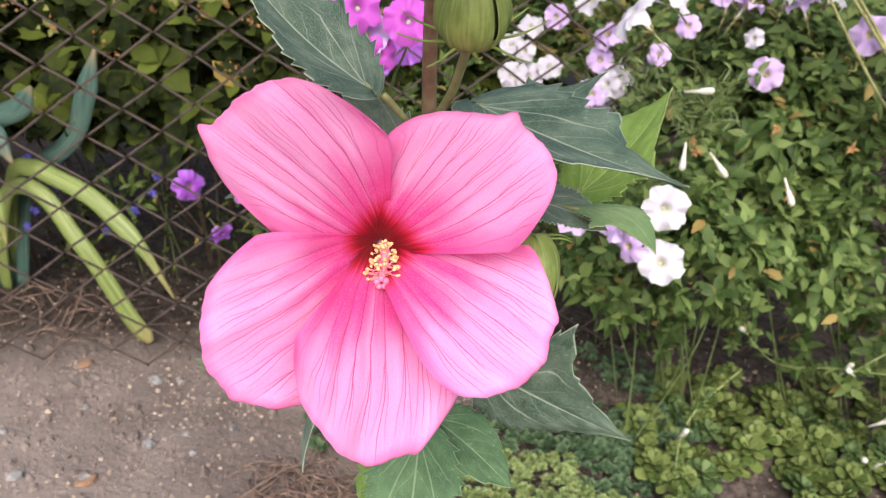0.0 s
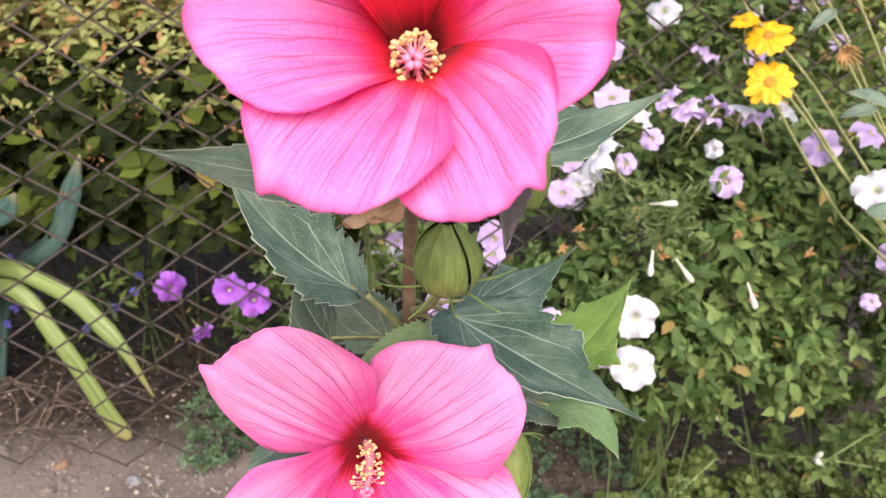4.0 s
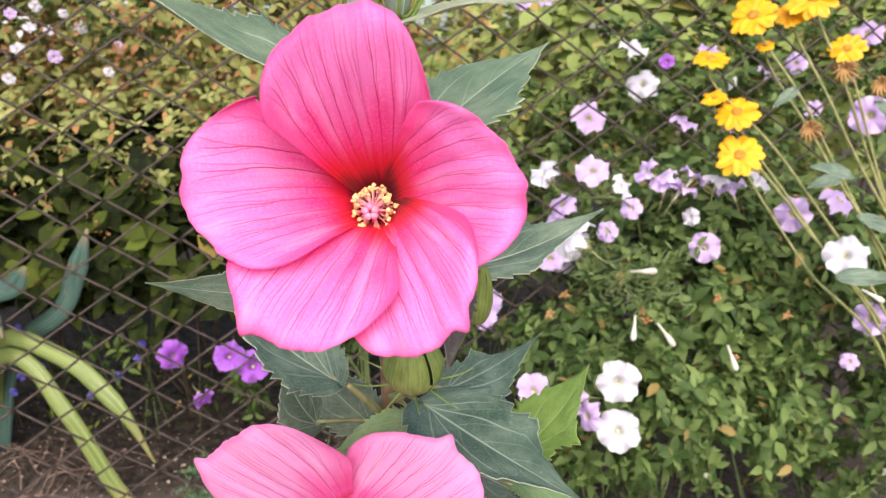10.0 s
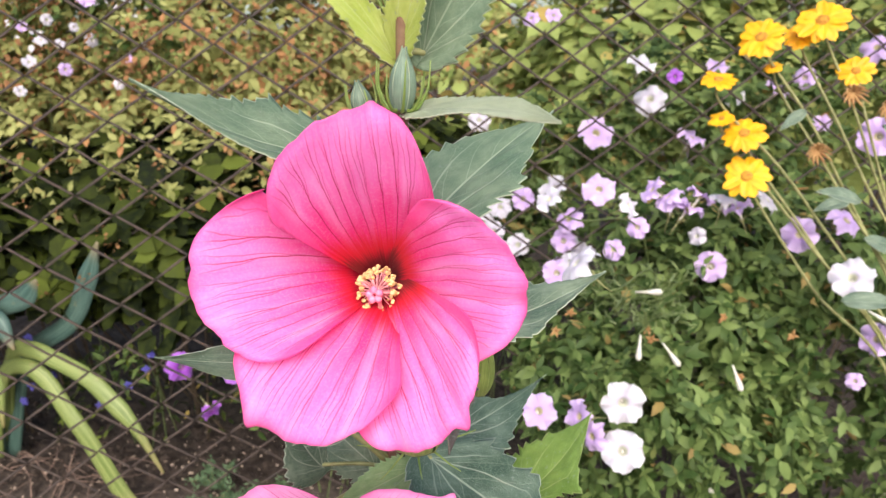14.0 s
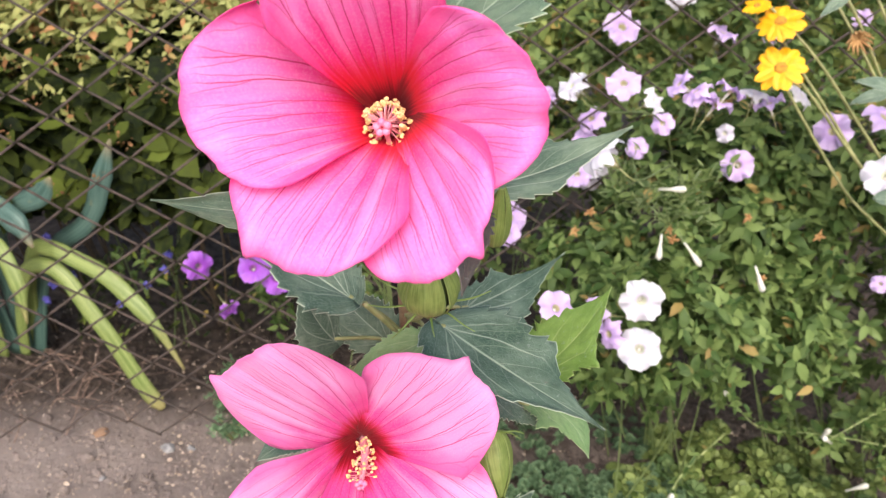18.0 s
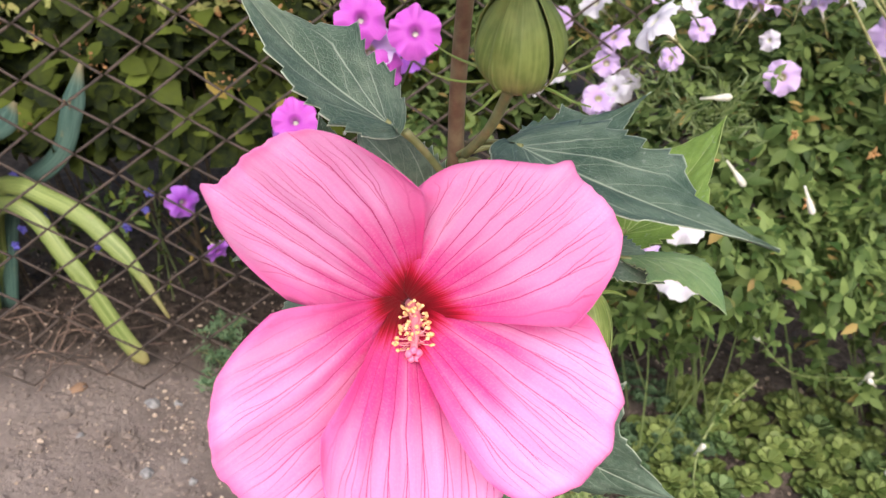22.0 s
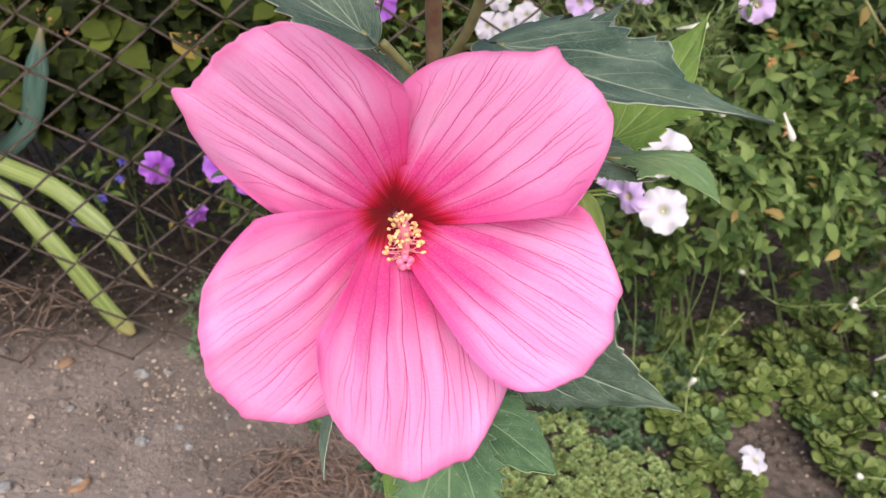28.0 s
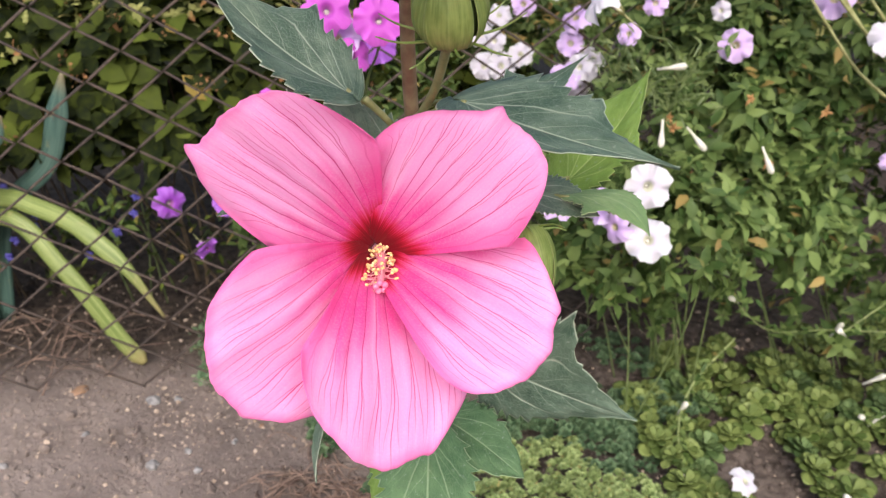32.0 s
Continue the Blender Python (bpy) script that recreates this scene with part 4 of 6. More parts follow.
def green_bud(base, tip, radius, material, bracts, label, split=False, spread=1.0, rise=0.3, sharp=False):
    """A closed mallow bud: five-ribbed calyx with thin bracts round its base."""
    base, tip = np.array(base, float), np.array(tip, float)
    way = unit(tip - base)
    length = np.linalg.norm(tip - base)
    s1 = unit(np.cross(way, (0.3, 0.9, 0.2)))
    s2 = np.cross(way, s1)
    at = (0.0, 0.1, 0.3, 0.5, 0.65, 0.78, 0.9, 1.0)
    outline = (0.55, 0.8, 1.0, 0.95, 0.76, 0.42, 0.17, 0.05) if sharp else (0.62, 0.88, 1.0, 0.93, 0.79, 0.58, 0.34, 0.10)
    fine = np.linspace(0, 1, 41)
    swell = np.convolve(np.pad(np.interp(fine, at, outline), 3, mode="edge"), np.ones(7) / 7, "valid")
    rows, cols = 26, 51
    s, turn = np.meshgrid(np.linspace(0, 1, rows), np.linspace(0, 2 * math.pi, cols), indexing="ij")
    r = radius * np.interp(s, fine, swell) * 0.95
    pts = base + s[..., None] * way * length + (r * np.cos(turn))[..., None] * s1 + (r * np.sin(turn))[..., None] * s2
    uvs = np.stack([turn / 2 / math.pi, s], -1)
    bud = sheet("bud", local(mallow, pts), uvs, M_BUD_CORE, mallow, label)
    rng = random.Random(int(base[0] * 1e4))
    cover = M_SEPAL if material == M_BUD else M_SEPAL_GREY
    # five sepals wrap the bud edge over edge; on an opening one a single sepal has drawn away
    sides = [(s1 * math.cos((k + 0.5) * 0.4 * math.pi) + s2 * math.sin((k + 0.5) * 0.4 * math.pi), k) for k in range(5)]
    loose = max(sides, key=lambda q: q[0] @ np.array((0.55, -0.8, 0.0)))[1] if split else -1
    s, v = np.meshgrid(np.linspace(0, 1, 22), np.linspace(-1, 1, 13), indexing="ij")
    for k in range(5):
        a = (k + 0.5) * 0.4 * math.pi
        p = rng.uniform(0, 6)
        half = 0.50 if k == loose else 0.70 if split else 0.64
        turn = a + v * half * (1 - (0.3 if k == loose else 0.06) * s) + 0.05 * np.sin(4 * s + p) * s
        r = radius * (np.interp(s, fine, swell) * (1 + 0.05 * (1 - np.abs(v)) ** 2 + 0.07 * np.abs(v) ** 5 + 0.02 * np.sin(6 * s + 3 * v + p)) + 0.03 * (k % 3)) + 0.0004
        grid = base + (s * length * rng.uniform(1.0, 1.12))[..., None] * way + (r * np.cos(turn))[..., None] * s1 + (r * np.sin(turn))[..., None] * s2
        sheet("sepal", local(mallow, grid), np.stack([v * 0.5 + 0.5, s], -1), cover, bud, thickness=0.0005)
    for k in range(bracts):
        a = k * 2 * math.pi / bracts
        rad = s1 * math.cos(a) + s2 * math.sin(a)
        w = 0.85 + 0.15 * math.sin(k * 2.7) if sharp else 0.6 + 0.4 * math.sin(k * 2.7)
        p = [base + rad * 0.002, base + rad * (radius * 0.7 * spread) + way * length * 0.04, base + rad * (radius * 1.1 * spread) + way * length * 0.47 * rise * w, base + rad * (radius * (1.6 - 0.5 * rise) * spread) + way * length * rise * w]
        tube("bract", local(mallow, curve(p, 5)), np.linspace(0.0010 if sharp else 0.0009, 0.0003, 16), M_BUD, bud, sides=6)
    return bud


green_bud((0.158, 0.392, 0.831), (0.160, 0.377, 0.867), 0.0162, M_BUD, 9, "fat green bud with folded sepals", split=True, spread=1.5)
tube("pedicel", local(mallow, curve([(0.1315, 0.478, 0.775), (0.1455, 0.436, 0.799), (0.1575, 0.394, 0.830)], 8)), np.linspace(0.0026, 0.0024, 17), M_PETIOLE, mallow)
green_bud((0.190, 0.425, 0.719), (0.198, 0.402, 0.686), 0.0118, M_BUD, 7, "green bud hanging beside the lower flower", spread=1.4)
tube("pedicel", local(mallow, curve([(0.120, 0.515, 0.70), (0.165, 0.47, 0.72), (0.190, 0.425, 0.72)], 8)), np.linspace(0.0026, 0.0018, 17), M_PETIOLE, mallow)
green_bud((0.1681, 0.318, 1.0305), (0.1704, 0.316, 1.0540), 0.0049, M_BUD_GREY, 9, "grey-green downy bud with upright bracts", spread=2.0, rise=0.92, sharp=True)
green_bud((0.149, 0.335, 1.026), (0.147, 0.332, 1.041), 0.004, M_BUD_GREY, 5, "tiny bud behind the upper flower", spread=1.6, rise=1.2, sharp=True)
green_bud((0.166, 0.332, 1.070), (0.163, 0.330, 1.096), 0.0046, M_BUD_GREY, 9, "tiny unopened bud at the tip", spread=1.6, rise=1.1, sharp=True)
green_bud((0.197, 0.35, 0.885), (0.201, 0.34, 0.913), 0.0062, M_BUD, 0, "half-hidden light green bud")
tube("pedicel", local(mallow, curve([(0.145, 0.41, 0.90), (0.175, 0.375, 0.885), (0.193, 0.35, 0.886)], 6)), np.linspace(0.002, 0.0018, 13), M_PETIOLE, mallow)
# cut stub and the stalks beside it
tube("stub", local(mallow, curve([(0.124, 0.492, 0.748), (0.114, 0.48, 0.770), (0.101, 0.47, 0.790)], 6)), np.linspace(0.0019, 0.0022, 13), M_PETIOLE, mallow, "cut-off flower stalk")


# withered bloom hanging behind the upper flower
def withered_bloom(place):
    """A spent flower: shrivelled papery petals fanned from a dry calyx."""
    place = np.array(place)
    rng = random.Random(3)
    root = place + (0.016, 0.004, 0.004)
    head = tube("withered_flower", local(mallow, [root + (0.004, 0.002, 0.002), root, root + (-0.008, -0.002, -0.003)]), [0.002, 0.0055, 0.0065], M_BUD_GREY, mallow, "brown shrivelled spent flower", sides=12)
    for k in range(7):
        a = k * 2 * math.pi / 7 + rng.uniform(-0.3, 0.3)
        way = unit(np.array((-1.0, 0.35 * math.cos(a), 0.42 * math.sin(a) - 0.25)))
        side = unit(np.cross(way, (math.sin(a), math.cos(a), 0.4)))
        up = np.cross(side, way)
        length, half = rng.uniform(0.026, 0.036), rng.uniform(0.007, 0.011)
        p, q = rng.uniform(0, 6), rng.uniform(0, 6)
        pts, uvs = np.zeros((18, 11, 3)), np.zeros((18, 11, 2))
        for i in range(18):
            s = i / 17
            for j in range(11):
                v = j / 5 - 1
                w = half * (0.35 + 0.65 * math.sin(math.pi * min(1.0, 0.12 + s * 0.8))) * (1 + 0.18 * math.sin(9 * s + p))
                h = 0.0032 * math.sin(3.4 * v + 5 * s + p) * s + 0.0018 * math.sin(7 * v - 8 * s + q) + 0.004 * v * v * math.sin(4 * s + q)
                pts[i, j] = root + way * (length * s * (1 - 0.12 * abs(v))) + side * (v * w) + up * (h + 0.003)
                uvs[i, j] = (v * 0.5 + 0.5, s)
        sheet("dry_petal", local(mallow, pts), uvs, M_WITHER, head, thickness=0.0004)
    tube("pedicel", local(mallow, curve([(0.138, 0.435, 0.875), (0.144, 0.40, 0.886), root], 6)), np.linspace(0.002, 0.0016, 13), M_PETIOLE, mallow)


withered_bloom((0.128, 0.362, 0.882))


# ---- foliage masses ----


def mound_points(count, centre, radii, low=-0.2, shell=0.75, seed=1):
    """Points near the surface of a lumpy mound, with outward normals."""
    rng = np.random.default_rng(seed)
    d = rng.normal(size=(count * 3, 3))
    d /= np.linalg.norm(d, axis=1)[:, None]
    d = d[d[:, 2] > low][:count]
    r = rng.uniform(shell, 1.0, len(d))
    lump = np.array([1 + 0.16 * noise.noise(Vector(v * 2.3) + Vector(centre) * 3) + 0.09 * noise.noise(Vector(v * 6.1)) for v in d])
    return np.array(centre) + d * np.array(radii) * (r * lump)[:, None], d


def scattered(count, spread, normals, seed):
    """Leaf directions and faces: roughly outward and upward, with scatter."""
    rng = np.random.default_rng(seed)
    way = normals + rng.normal(size=(count, 3)) * spread
    way[:, 2] -= 0.1
    face = np.array((0, -0.35, 0.8)) + normals * 0.3 + rng.normal(size=(count, 3)) * 0.35
    return way, face


def leafy_shrub(name, label, category, base, mounds, leaf, size, material, seed, twig_count=14, twig=0.004, whorl=4, rise=0.6, low=-0.5, pointed=0.55, aspect=0.6, spread=0.7, stem=None):
    """A shrub: woody stems from its base and a crown of many small leaves."""
    plant = thing(name, (base[0], base[1], ground_z(*base)), label, category)
    rng = random.Random(seed)
    place, normal = [], []
    for k, (centre, radii, count) in enumerate(mounds):
        p, d = mound_points(count, centre, radii, low, seed=seed + k)
        keep = p[:, 2] > np.array([ground_z(*q[:2]) for q in p]) + 0.01
        place.append(p[keep])
        normal.append(d[keep])
        for _ in range(max(2, twig_count // len(mounds))):
            end = np.array(centre) + np.array([rng.uniform(-0.8, 0.8) * r for r in radii])
            end[2] = centre[2] + rng.uniform(0.0, 0.6) * radii[2]
            foot = np.array((base[0] + rng.uniform(-0.06, 0.06) + 0.6 * (centre[0] - base[0]), base[1] + rng.uniform(-0.05, 0.05) + 0.6 * (centre[1] - base[1]), 0.0))
            foot[2] = ground_z(foot[0], foot[1]) - 0.02
            mid = (foot + end) / 2 + np.array((rng.uniform(-0.05, 0.05), rng.uniform(-0.05, 0.05), 0.05))
            line = curve([foot, mid, end], 7)
            tube("stem", local(plant, line), np.linspace(twig, twig * 0.3, len(line)), stem or M_TWIG, plant, sides=6)
    place, normal = np.vstack(place), np.vstack(normal)
    # leaves stand in whorls round the tips of sprigs
    g = np.random.default_rng(seed + 90)
    axis = normal * 0.7 + np.array((0, -0.15, 0.55)) + g.normal(size=normal.shape) * spread * 0.5
    axis /= np.linalg.norm(axis, axis=1)[:, None]
    e1 = np.cross(axis, (0.37, 0.61, 0.7))
    e1 /= np.linalg.norm(e1, axis=1)[:, None]
    e2 = np.cross(axis, e1)
    turn = g.uniform(0, 6.28, len(axis))[:, None] + (np.arange(whorl) * 2.4)[None] + g.normal(size=(len(axis), whorl)) * 0.25
    up = g.uniform(0.1, 1.0, (len(axis), whorl)) * rise
    way = (np.cos(turn)[..., None] * e1[:, None] + np.sin(turn)[..., None] * e2[:, None] + up[..., None] * axis[:, None]).reshape(-1, 3)
    face = np.repeat(axis, whorl, axis=0) + np.array((0, -0.25, 0.3)) + g.normal(size=way.shape) * 0.15
    full = g.uniform(size[0], size[1], len(axis))[:, None] * (1 - 0.45 * up / rise)
    back = (g.uniform(0, 1, (len(axis), whorl)) - 0.7)[..., None] * axis[:, None] * size[1] * 0.8
    place = (place[:, None] + back).reshape(-1, 3)
    length = full.ravel()
    leaf_cloud("crown", local(plant, place), way, face, length, length * aspect * g.uniform(0.85, 1.15, len(place)), material, plant, pointed=pointed)
    return plant


def sprinkle(plant, name, mounds, size, material, seed, label="", aspect=0.8):
    """Loose small bits (dry heads, tiny flowers) over a shrub's outside."""
    place, normal = [], []
    for k, (centre, radii, count) in enumerate(mounds):
        p, d = mound_points(count, centre, radii, shell=0.95, seed=seed + k)
        place.append(p)
        normal.append(d)
    place, normal = np.vstack(place), np.vstack(normal)
    g = np.random.default_rng(seed + 7)
    # bits come in clusters of a few together
    place = np.repeat(place, 7, axis=0) + g.normal(size=(len(place) * 7, 3)) * size * 1.2
    normal = np.repeat(normal, 7, axis=0)
    way, face = scattered(len(place), 1.2, normal, seed + 3)
    length = g.uniform(0.6, 1.3, len(place)) * size
    leaf_cloud(name, local(plant, place), way, face, length, length * aspect, material, plant, label)


hedge = leafy_shrub("hedge_shrub", "dense yellow-green shrub behind the fence", "shrub", (-0.70, 1.72), [((-0.50, 1.68, 0.60), (0.48, 0.31, 0.30), 900), ((-1.10, 1.54, 0.62), (0.42, 0.28, 0.32), 560), ((-0.06, 1.92, 0.58), (0.34, 0.26, 0.32), 480)], None, (0.05, 0.085), M_HEDGE_SHADED, 21, twig=0.0035, whorl=5, low=-0.35, pointed=0.62, aspect=0.74)
tall = leafy_shrub("flowering_shrub", "tall shrub with rusty dry flower heads", "shrub", (-0.7, 2.2), [((-0.60, 1.86, 1.08), (0.60, 0.30, 0.44), 5200), ((-1.28, 1.72, 1.08), (0.5, 0.30, 0.48), 3300), ((-0.72, 1.63, 0.82), (0.72, 0.20, 0.22), 1000), ((0.15, 2.40, 1.0), (0.5, 0.28, 0.5), 1200)], None, (0.019, 0.040), M_HEDGE_FAR, 22, twig_count=26, twig=0.003, whorl=5, pointed=0.55, aspect=0.55)
sprinkle(tall, "dry_blossom", [((-0.60, 1.85, 1.08), (0.62, 0.32, 0.46), 800), ((-1.28, 1.71, 1.08), (0.52, 0.32, 0.50), 400)], 0.013, M_RUST_BIT, 31, "rusty brown dry flower heads")
sprinkle(tall, "white_blossom", [((-0.98, 1.58, 1.12), (0.42, 0.2, 0.22), 110), ((-1.2, 1.5, 1.3), (0.4, 0.2, 0.2), 60)], 0.014, M_WHITE_BIT, 41, "small white blossoms")
sprinkle(hedge, "dry_blossom", [((-0.50, 1.66, 0.62), (0.50, 0.33, 0.30), 50), ((-1.10, 1.52, 0.64), (0.44, 0.30, 0.32), 30)], 0.008, M_RUST_BIT, 33, "rusty brown dry flower heads")
leafy_shrub("garden_shrub", "green leafy shrub beyond the fence", "shrub", (0.95, 2.35), [((0.6, 2.25, 0.85), (0.45, 0.3, 0.5), 620), ((1.35, 2.3, 0.9), (0.55, 0.35, 0.55), 620)], None, (0.045, 0.085), M_GARDEN, 23, twig=0.003, whorl=5, pointed=0.6, aspect=0.7)

# far greenery that closes the view
for k in range(9):
    x = -4.6 + k * 1.15
    y = 4.4 + 0.5 * math.sin(k * 2.1)
    leafy_shrub("distant_bush", "green bush at the back of the garden", "shrub", (x, y), [((x, y, 0.9 - FALL * max(-3, min(3, x)) * 0.5), (0.85, 0.6, 1.1 + 0.2 * math.sin(k * 1.7)), 500)], None, (0.10, 0.17), (M_GARDEN, M_HEDGE_FAR)[k % 2], 60 + k, twig_count=6, twig=0.012)


# ---- petunias ----
def petunia_meshes():
    """Meshes shared by all petunia flowers: ruffled five-lobed limb, narrow tube, calyx."""
    made = []
    for variant in range(4):
        rng = random.Random(70 + variant)
        rows, cols = 16, 61
        pts, uvs = np.zeros((rows, cols, 3)), np.zeros((rows, cols, 2))
        p = rng.uniform(0, 6)
        for i in range(rows):
            s = i / (rows - 1)
            for j in range(cols):
                a = j / (cols - 1) * 2 * math.pi
                lobe = 1 - (0.11, 0.16, 0.10, 0.2)[variant] * abs(math.cos(2.5 * a + p)) ** 8 + 0.03 * math.sin(7 * a + 2 * p) + 0.03 * math.sin(15 * a + p)
                if s < 0.4:
                    q = s / 0.4
                    r, h = 0.0035 + 0.0065 * q**2, -0.012 * (1 - q)
                else:
                    q = (s - 0.4) / 0.6
                    r = 0.010 + 0.023 * q * (1 + (lobe - 1) * q)
                    h = 0.004 * q - (0.003 + 0.0035 * variant) * q * q + 0.0068 * q * q * math.sin(5 * a + p * 2) + 0.0034 * q * q * math.sin(10 * a + p) + 0.0016 * q * q * math.sin(21 * a + 3 * p)
                pts[i, j] = (r * math.cos(a), r * math.sin(a), h)
                uvs[i, j] = (a / 2 / math.pi, s)
        made.append((pts, uvs))
    return made


PETUNIA = petunia_meshes()
PETUNIA_DATA = {}


def petunia_flower(plant, place, face, material, size=1.0, variant=0, spin=0.0):
    """One petunia on a plant: the corolla with its tube and calyx beneath."""
    key = (material.name, variant)
    if key not in PETUNIA_DATA:
        pts, uvs = PETUNIA[variant]
        first = sheet("petunia_flower", pts, uvs, material)
        verts, faces = [], []
        add_tube(verts, faces, [(0, 0, -0.038), (0, 0, -0.03), (0, 0, -0.018), (0, 0, -0.0125)], [0.0018, 0.002, 0.0028, 0.0042], 10)
        t = raw_mesh("tube", verts, faces, M_TUBE)
        verts, faces = [], []
        for k in range(5):
            a = k * 2 * math.pi / 5
            c, s = math.cos(a), math.sin(a)
            add_tube(verts, faces, [(0.001 * c, 0.001 * s, -0.04), (0.004 * c, 0.004 * s, -0.033), (0.009 * c, 0.009 * s, -0.025)], [0.0012, 0.0013, 0.0003], 5)
        add_tube(verts, faces, [(0, 0, -0.072), (0.001, 0, -0.055), (0, 0, -0.037)], [0.0009, 0.001, 0.0018], 6)
        c = raw_mesh("calyx", verts, faces, M_PETIOLE)
        PETUNIA_DATA[key] = (first.data, t.data, c.data)
        for ob in (first, t, c):
            bpy.data.objects.remove(ob)
    m = Matrix.Translation(Vector(local(plant, place))) @ Vector(face).to_track_quat("Z", "Y").to_matrix().to_4x4() @ Matrix.Rotation(spin, 4, "Z") @ Matrix.Diagonal((size, size, size, 1))
    ob = new("petunia_flower", PETUNIA_DATA[key][0])
    ob.parent, ob.matrix_local = plant, m
    for name, data in zip(("tube", "calyx"), PETUNIA_DATA[key][1:]):
        child = new(name, data)
        child.parent = ob
    return ob


def petunia_plant(label, base, mounds, flowers, seed, material=M_PET_LEAF, size=(0.026, 0.050)):
    plant = leafy_shrub("petunia", label, "plant", base, mounds, None, size, material, seed, twig_count=4, twig=0.0022, whorl=8, rise=0.9, low=-0.6, pointed=0.52, aspect=0.5, spread=0.9, stem=M_SHOOT)
    rng = random.Random(seed)
    for x, y, z, tone, scale, *turned in flowers:
        face = turned[0] if turned else (0.18 - x + rng.uniform(-0.5, 0.5), -1.0 + rng.uniform(-0.2, 0.2), 0.5 + rng.uniform(-0.4, 0.5))
        petunia_flower(plant, (x, y, z), face, tone, scale, rng.randrange(4), rng.uniform(0, 6))
    return plant


def petunia_extras(plant, spent, buds, seed):
    """Spent orange stars and slim unopened buds among the leaves."""
    rng = random.Random(seed)
    for x, y, z in spent:
        verts, faces = [], []
        c = np.array((x, y, z))
        for k in range(5):
            a = k * 2 * math.pi / 5 + rng.uniform(-0.3, 0.3)
            tip = c + np.array((0.011 * math.cos(a), -0.006, 0.011 * math.sin(a))) * rng.uniform(0.6, 1.3)
            add_tube(verts, faces, [c, (c + tip) / 2 + (0, -0.002, 0), tip], [0.0022, 0.003, 0.0006], 5)
        raw_mesh("spent_calyx", local(plant, verts).tolist(), faces, M_SPENT, plant, "orange-brown spent star")
    for x, y, z, dx, dz in buds:
        c = np.array((x, y, z))
        way = np.array((dx, -0.3, dz)) * 0.045
        tube("petunia_bud", local(plant, [c - way * 0.5, c - way * 0.1, c + way * 0.25, c + way * 0.42, c + way * 0.5]), [0.0018, 0.0026, 0.0052, 0.005, 0.0015], M_TUBE, plant, "slim creamy unopened bud", sides=10)


W, L, P = M_WHITE, M_LILAC, M_PURPLE
first = petunia_plant("trailing petunia with lilac and white flowers", (0.52, 1.50), [((0.60, 1.45, 0.46), (0.24, 0.18, 0.26), 390), ((0.36, 1.42, 0.36), (0.15, 0.12, 0.17), 150), ((0.58, 1.44, 0.66), (0.18, 0.14, 0.15), 160)], [
    (0.374, 1.28, 0.808, L, 0.9), (0.574, 1.28, 0.665, L, 0.85), (0.464, 1.28, 0.806, L, 0.75, (-0.8, -0.2, 0.6)), (0.503, 1.28, 0.786, L, 0.85, (0.2, -0.1, 1.0)), (0.55, 1.28, 0.795, L, 0.8, (0.6, 0.1, 0.8)), (0.588, 1.28, 0.79, W, 0.75, (0.2, -0.12, 1.0)),
    (0.402, 1.28, 0.697, L, 0.6), (0.546, 1.28, 0.721, W, 0.5), (0.428, 1.28, 0.778, W, 0.7, (0.7, -0.5, 0.5)), (0.439, 1.26, 0.743, L, 0.6), (0.49, 1.27, 0.795, L, 0.8, (-0.6, -0.05, 0.8)), (0.527, 1.27, 0.777, L, 0.85, (0.5, -0.1, 0.9)), (0.612, 1.28, 0.772, L, 0.75, (-0.4, -0.05, 1.0))], 101)
petunia_extras(first, [(0.325, 1.24, 0.594), (0.299, 1.24, 0.559), (0.456, 1.22, 0.57), (0.463, 1.22, 0.551), (0.495, 1.22, 0.469)], [(0.442, 1.15, 0.662, 0.9, 0.1), (0.486, 1.16, 0.548, 0.6, -0.8), (0.433, 1.16, 0.56, -0.1, -0.9)], 3)


def feathery_shoot(plant, place, seed, height=0.06):
    """A tuft of thin budding stalks with narrow leaves."""
    rng = random.Random(seed)
    place = np.array(place)
    for k in range(9):
        way = np.array((rng.uniform(-0.9, 1.1), rng.uniform(-0.5, 0.2), rng.uniform(0.1, 1.0)))
        end = place + way * height * rng.uniform(0.6, 1.1)
        tube("shoot", local(plant, curve([place, (place + end) / 2 + (0, 0, 0.008), end], 5)), np.linspace(0.0013, 0.0006, 11), M_SHOOT, plant, sides=5)
    g = np.random.default_rng(seed)
    n = 70
    spot = place + g.normal(size=(n, 3)) * height * np.array((0.5, 0.2, 0.4)) + (0.01, 0, height * 0.4)
    leaf_cloud("shoot_leaves", local(plant, spot), g.normal(size=(n, 3)) * 0.7 + (0, -0.2, 0.5), g.normal(size=(n, 3)) * 0.4 + (0, -0.6, 0.8), g.uniform(0.014, 0.028, n), g.uniform(0.002, 0.004, n), M_SHOOT, plant)


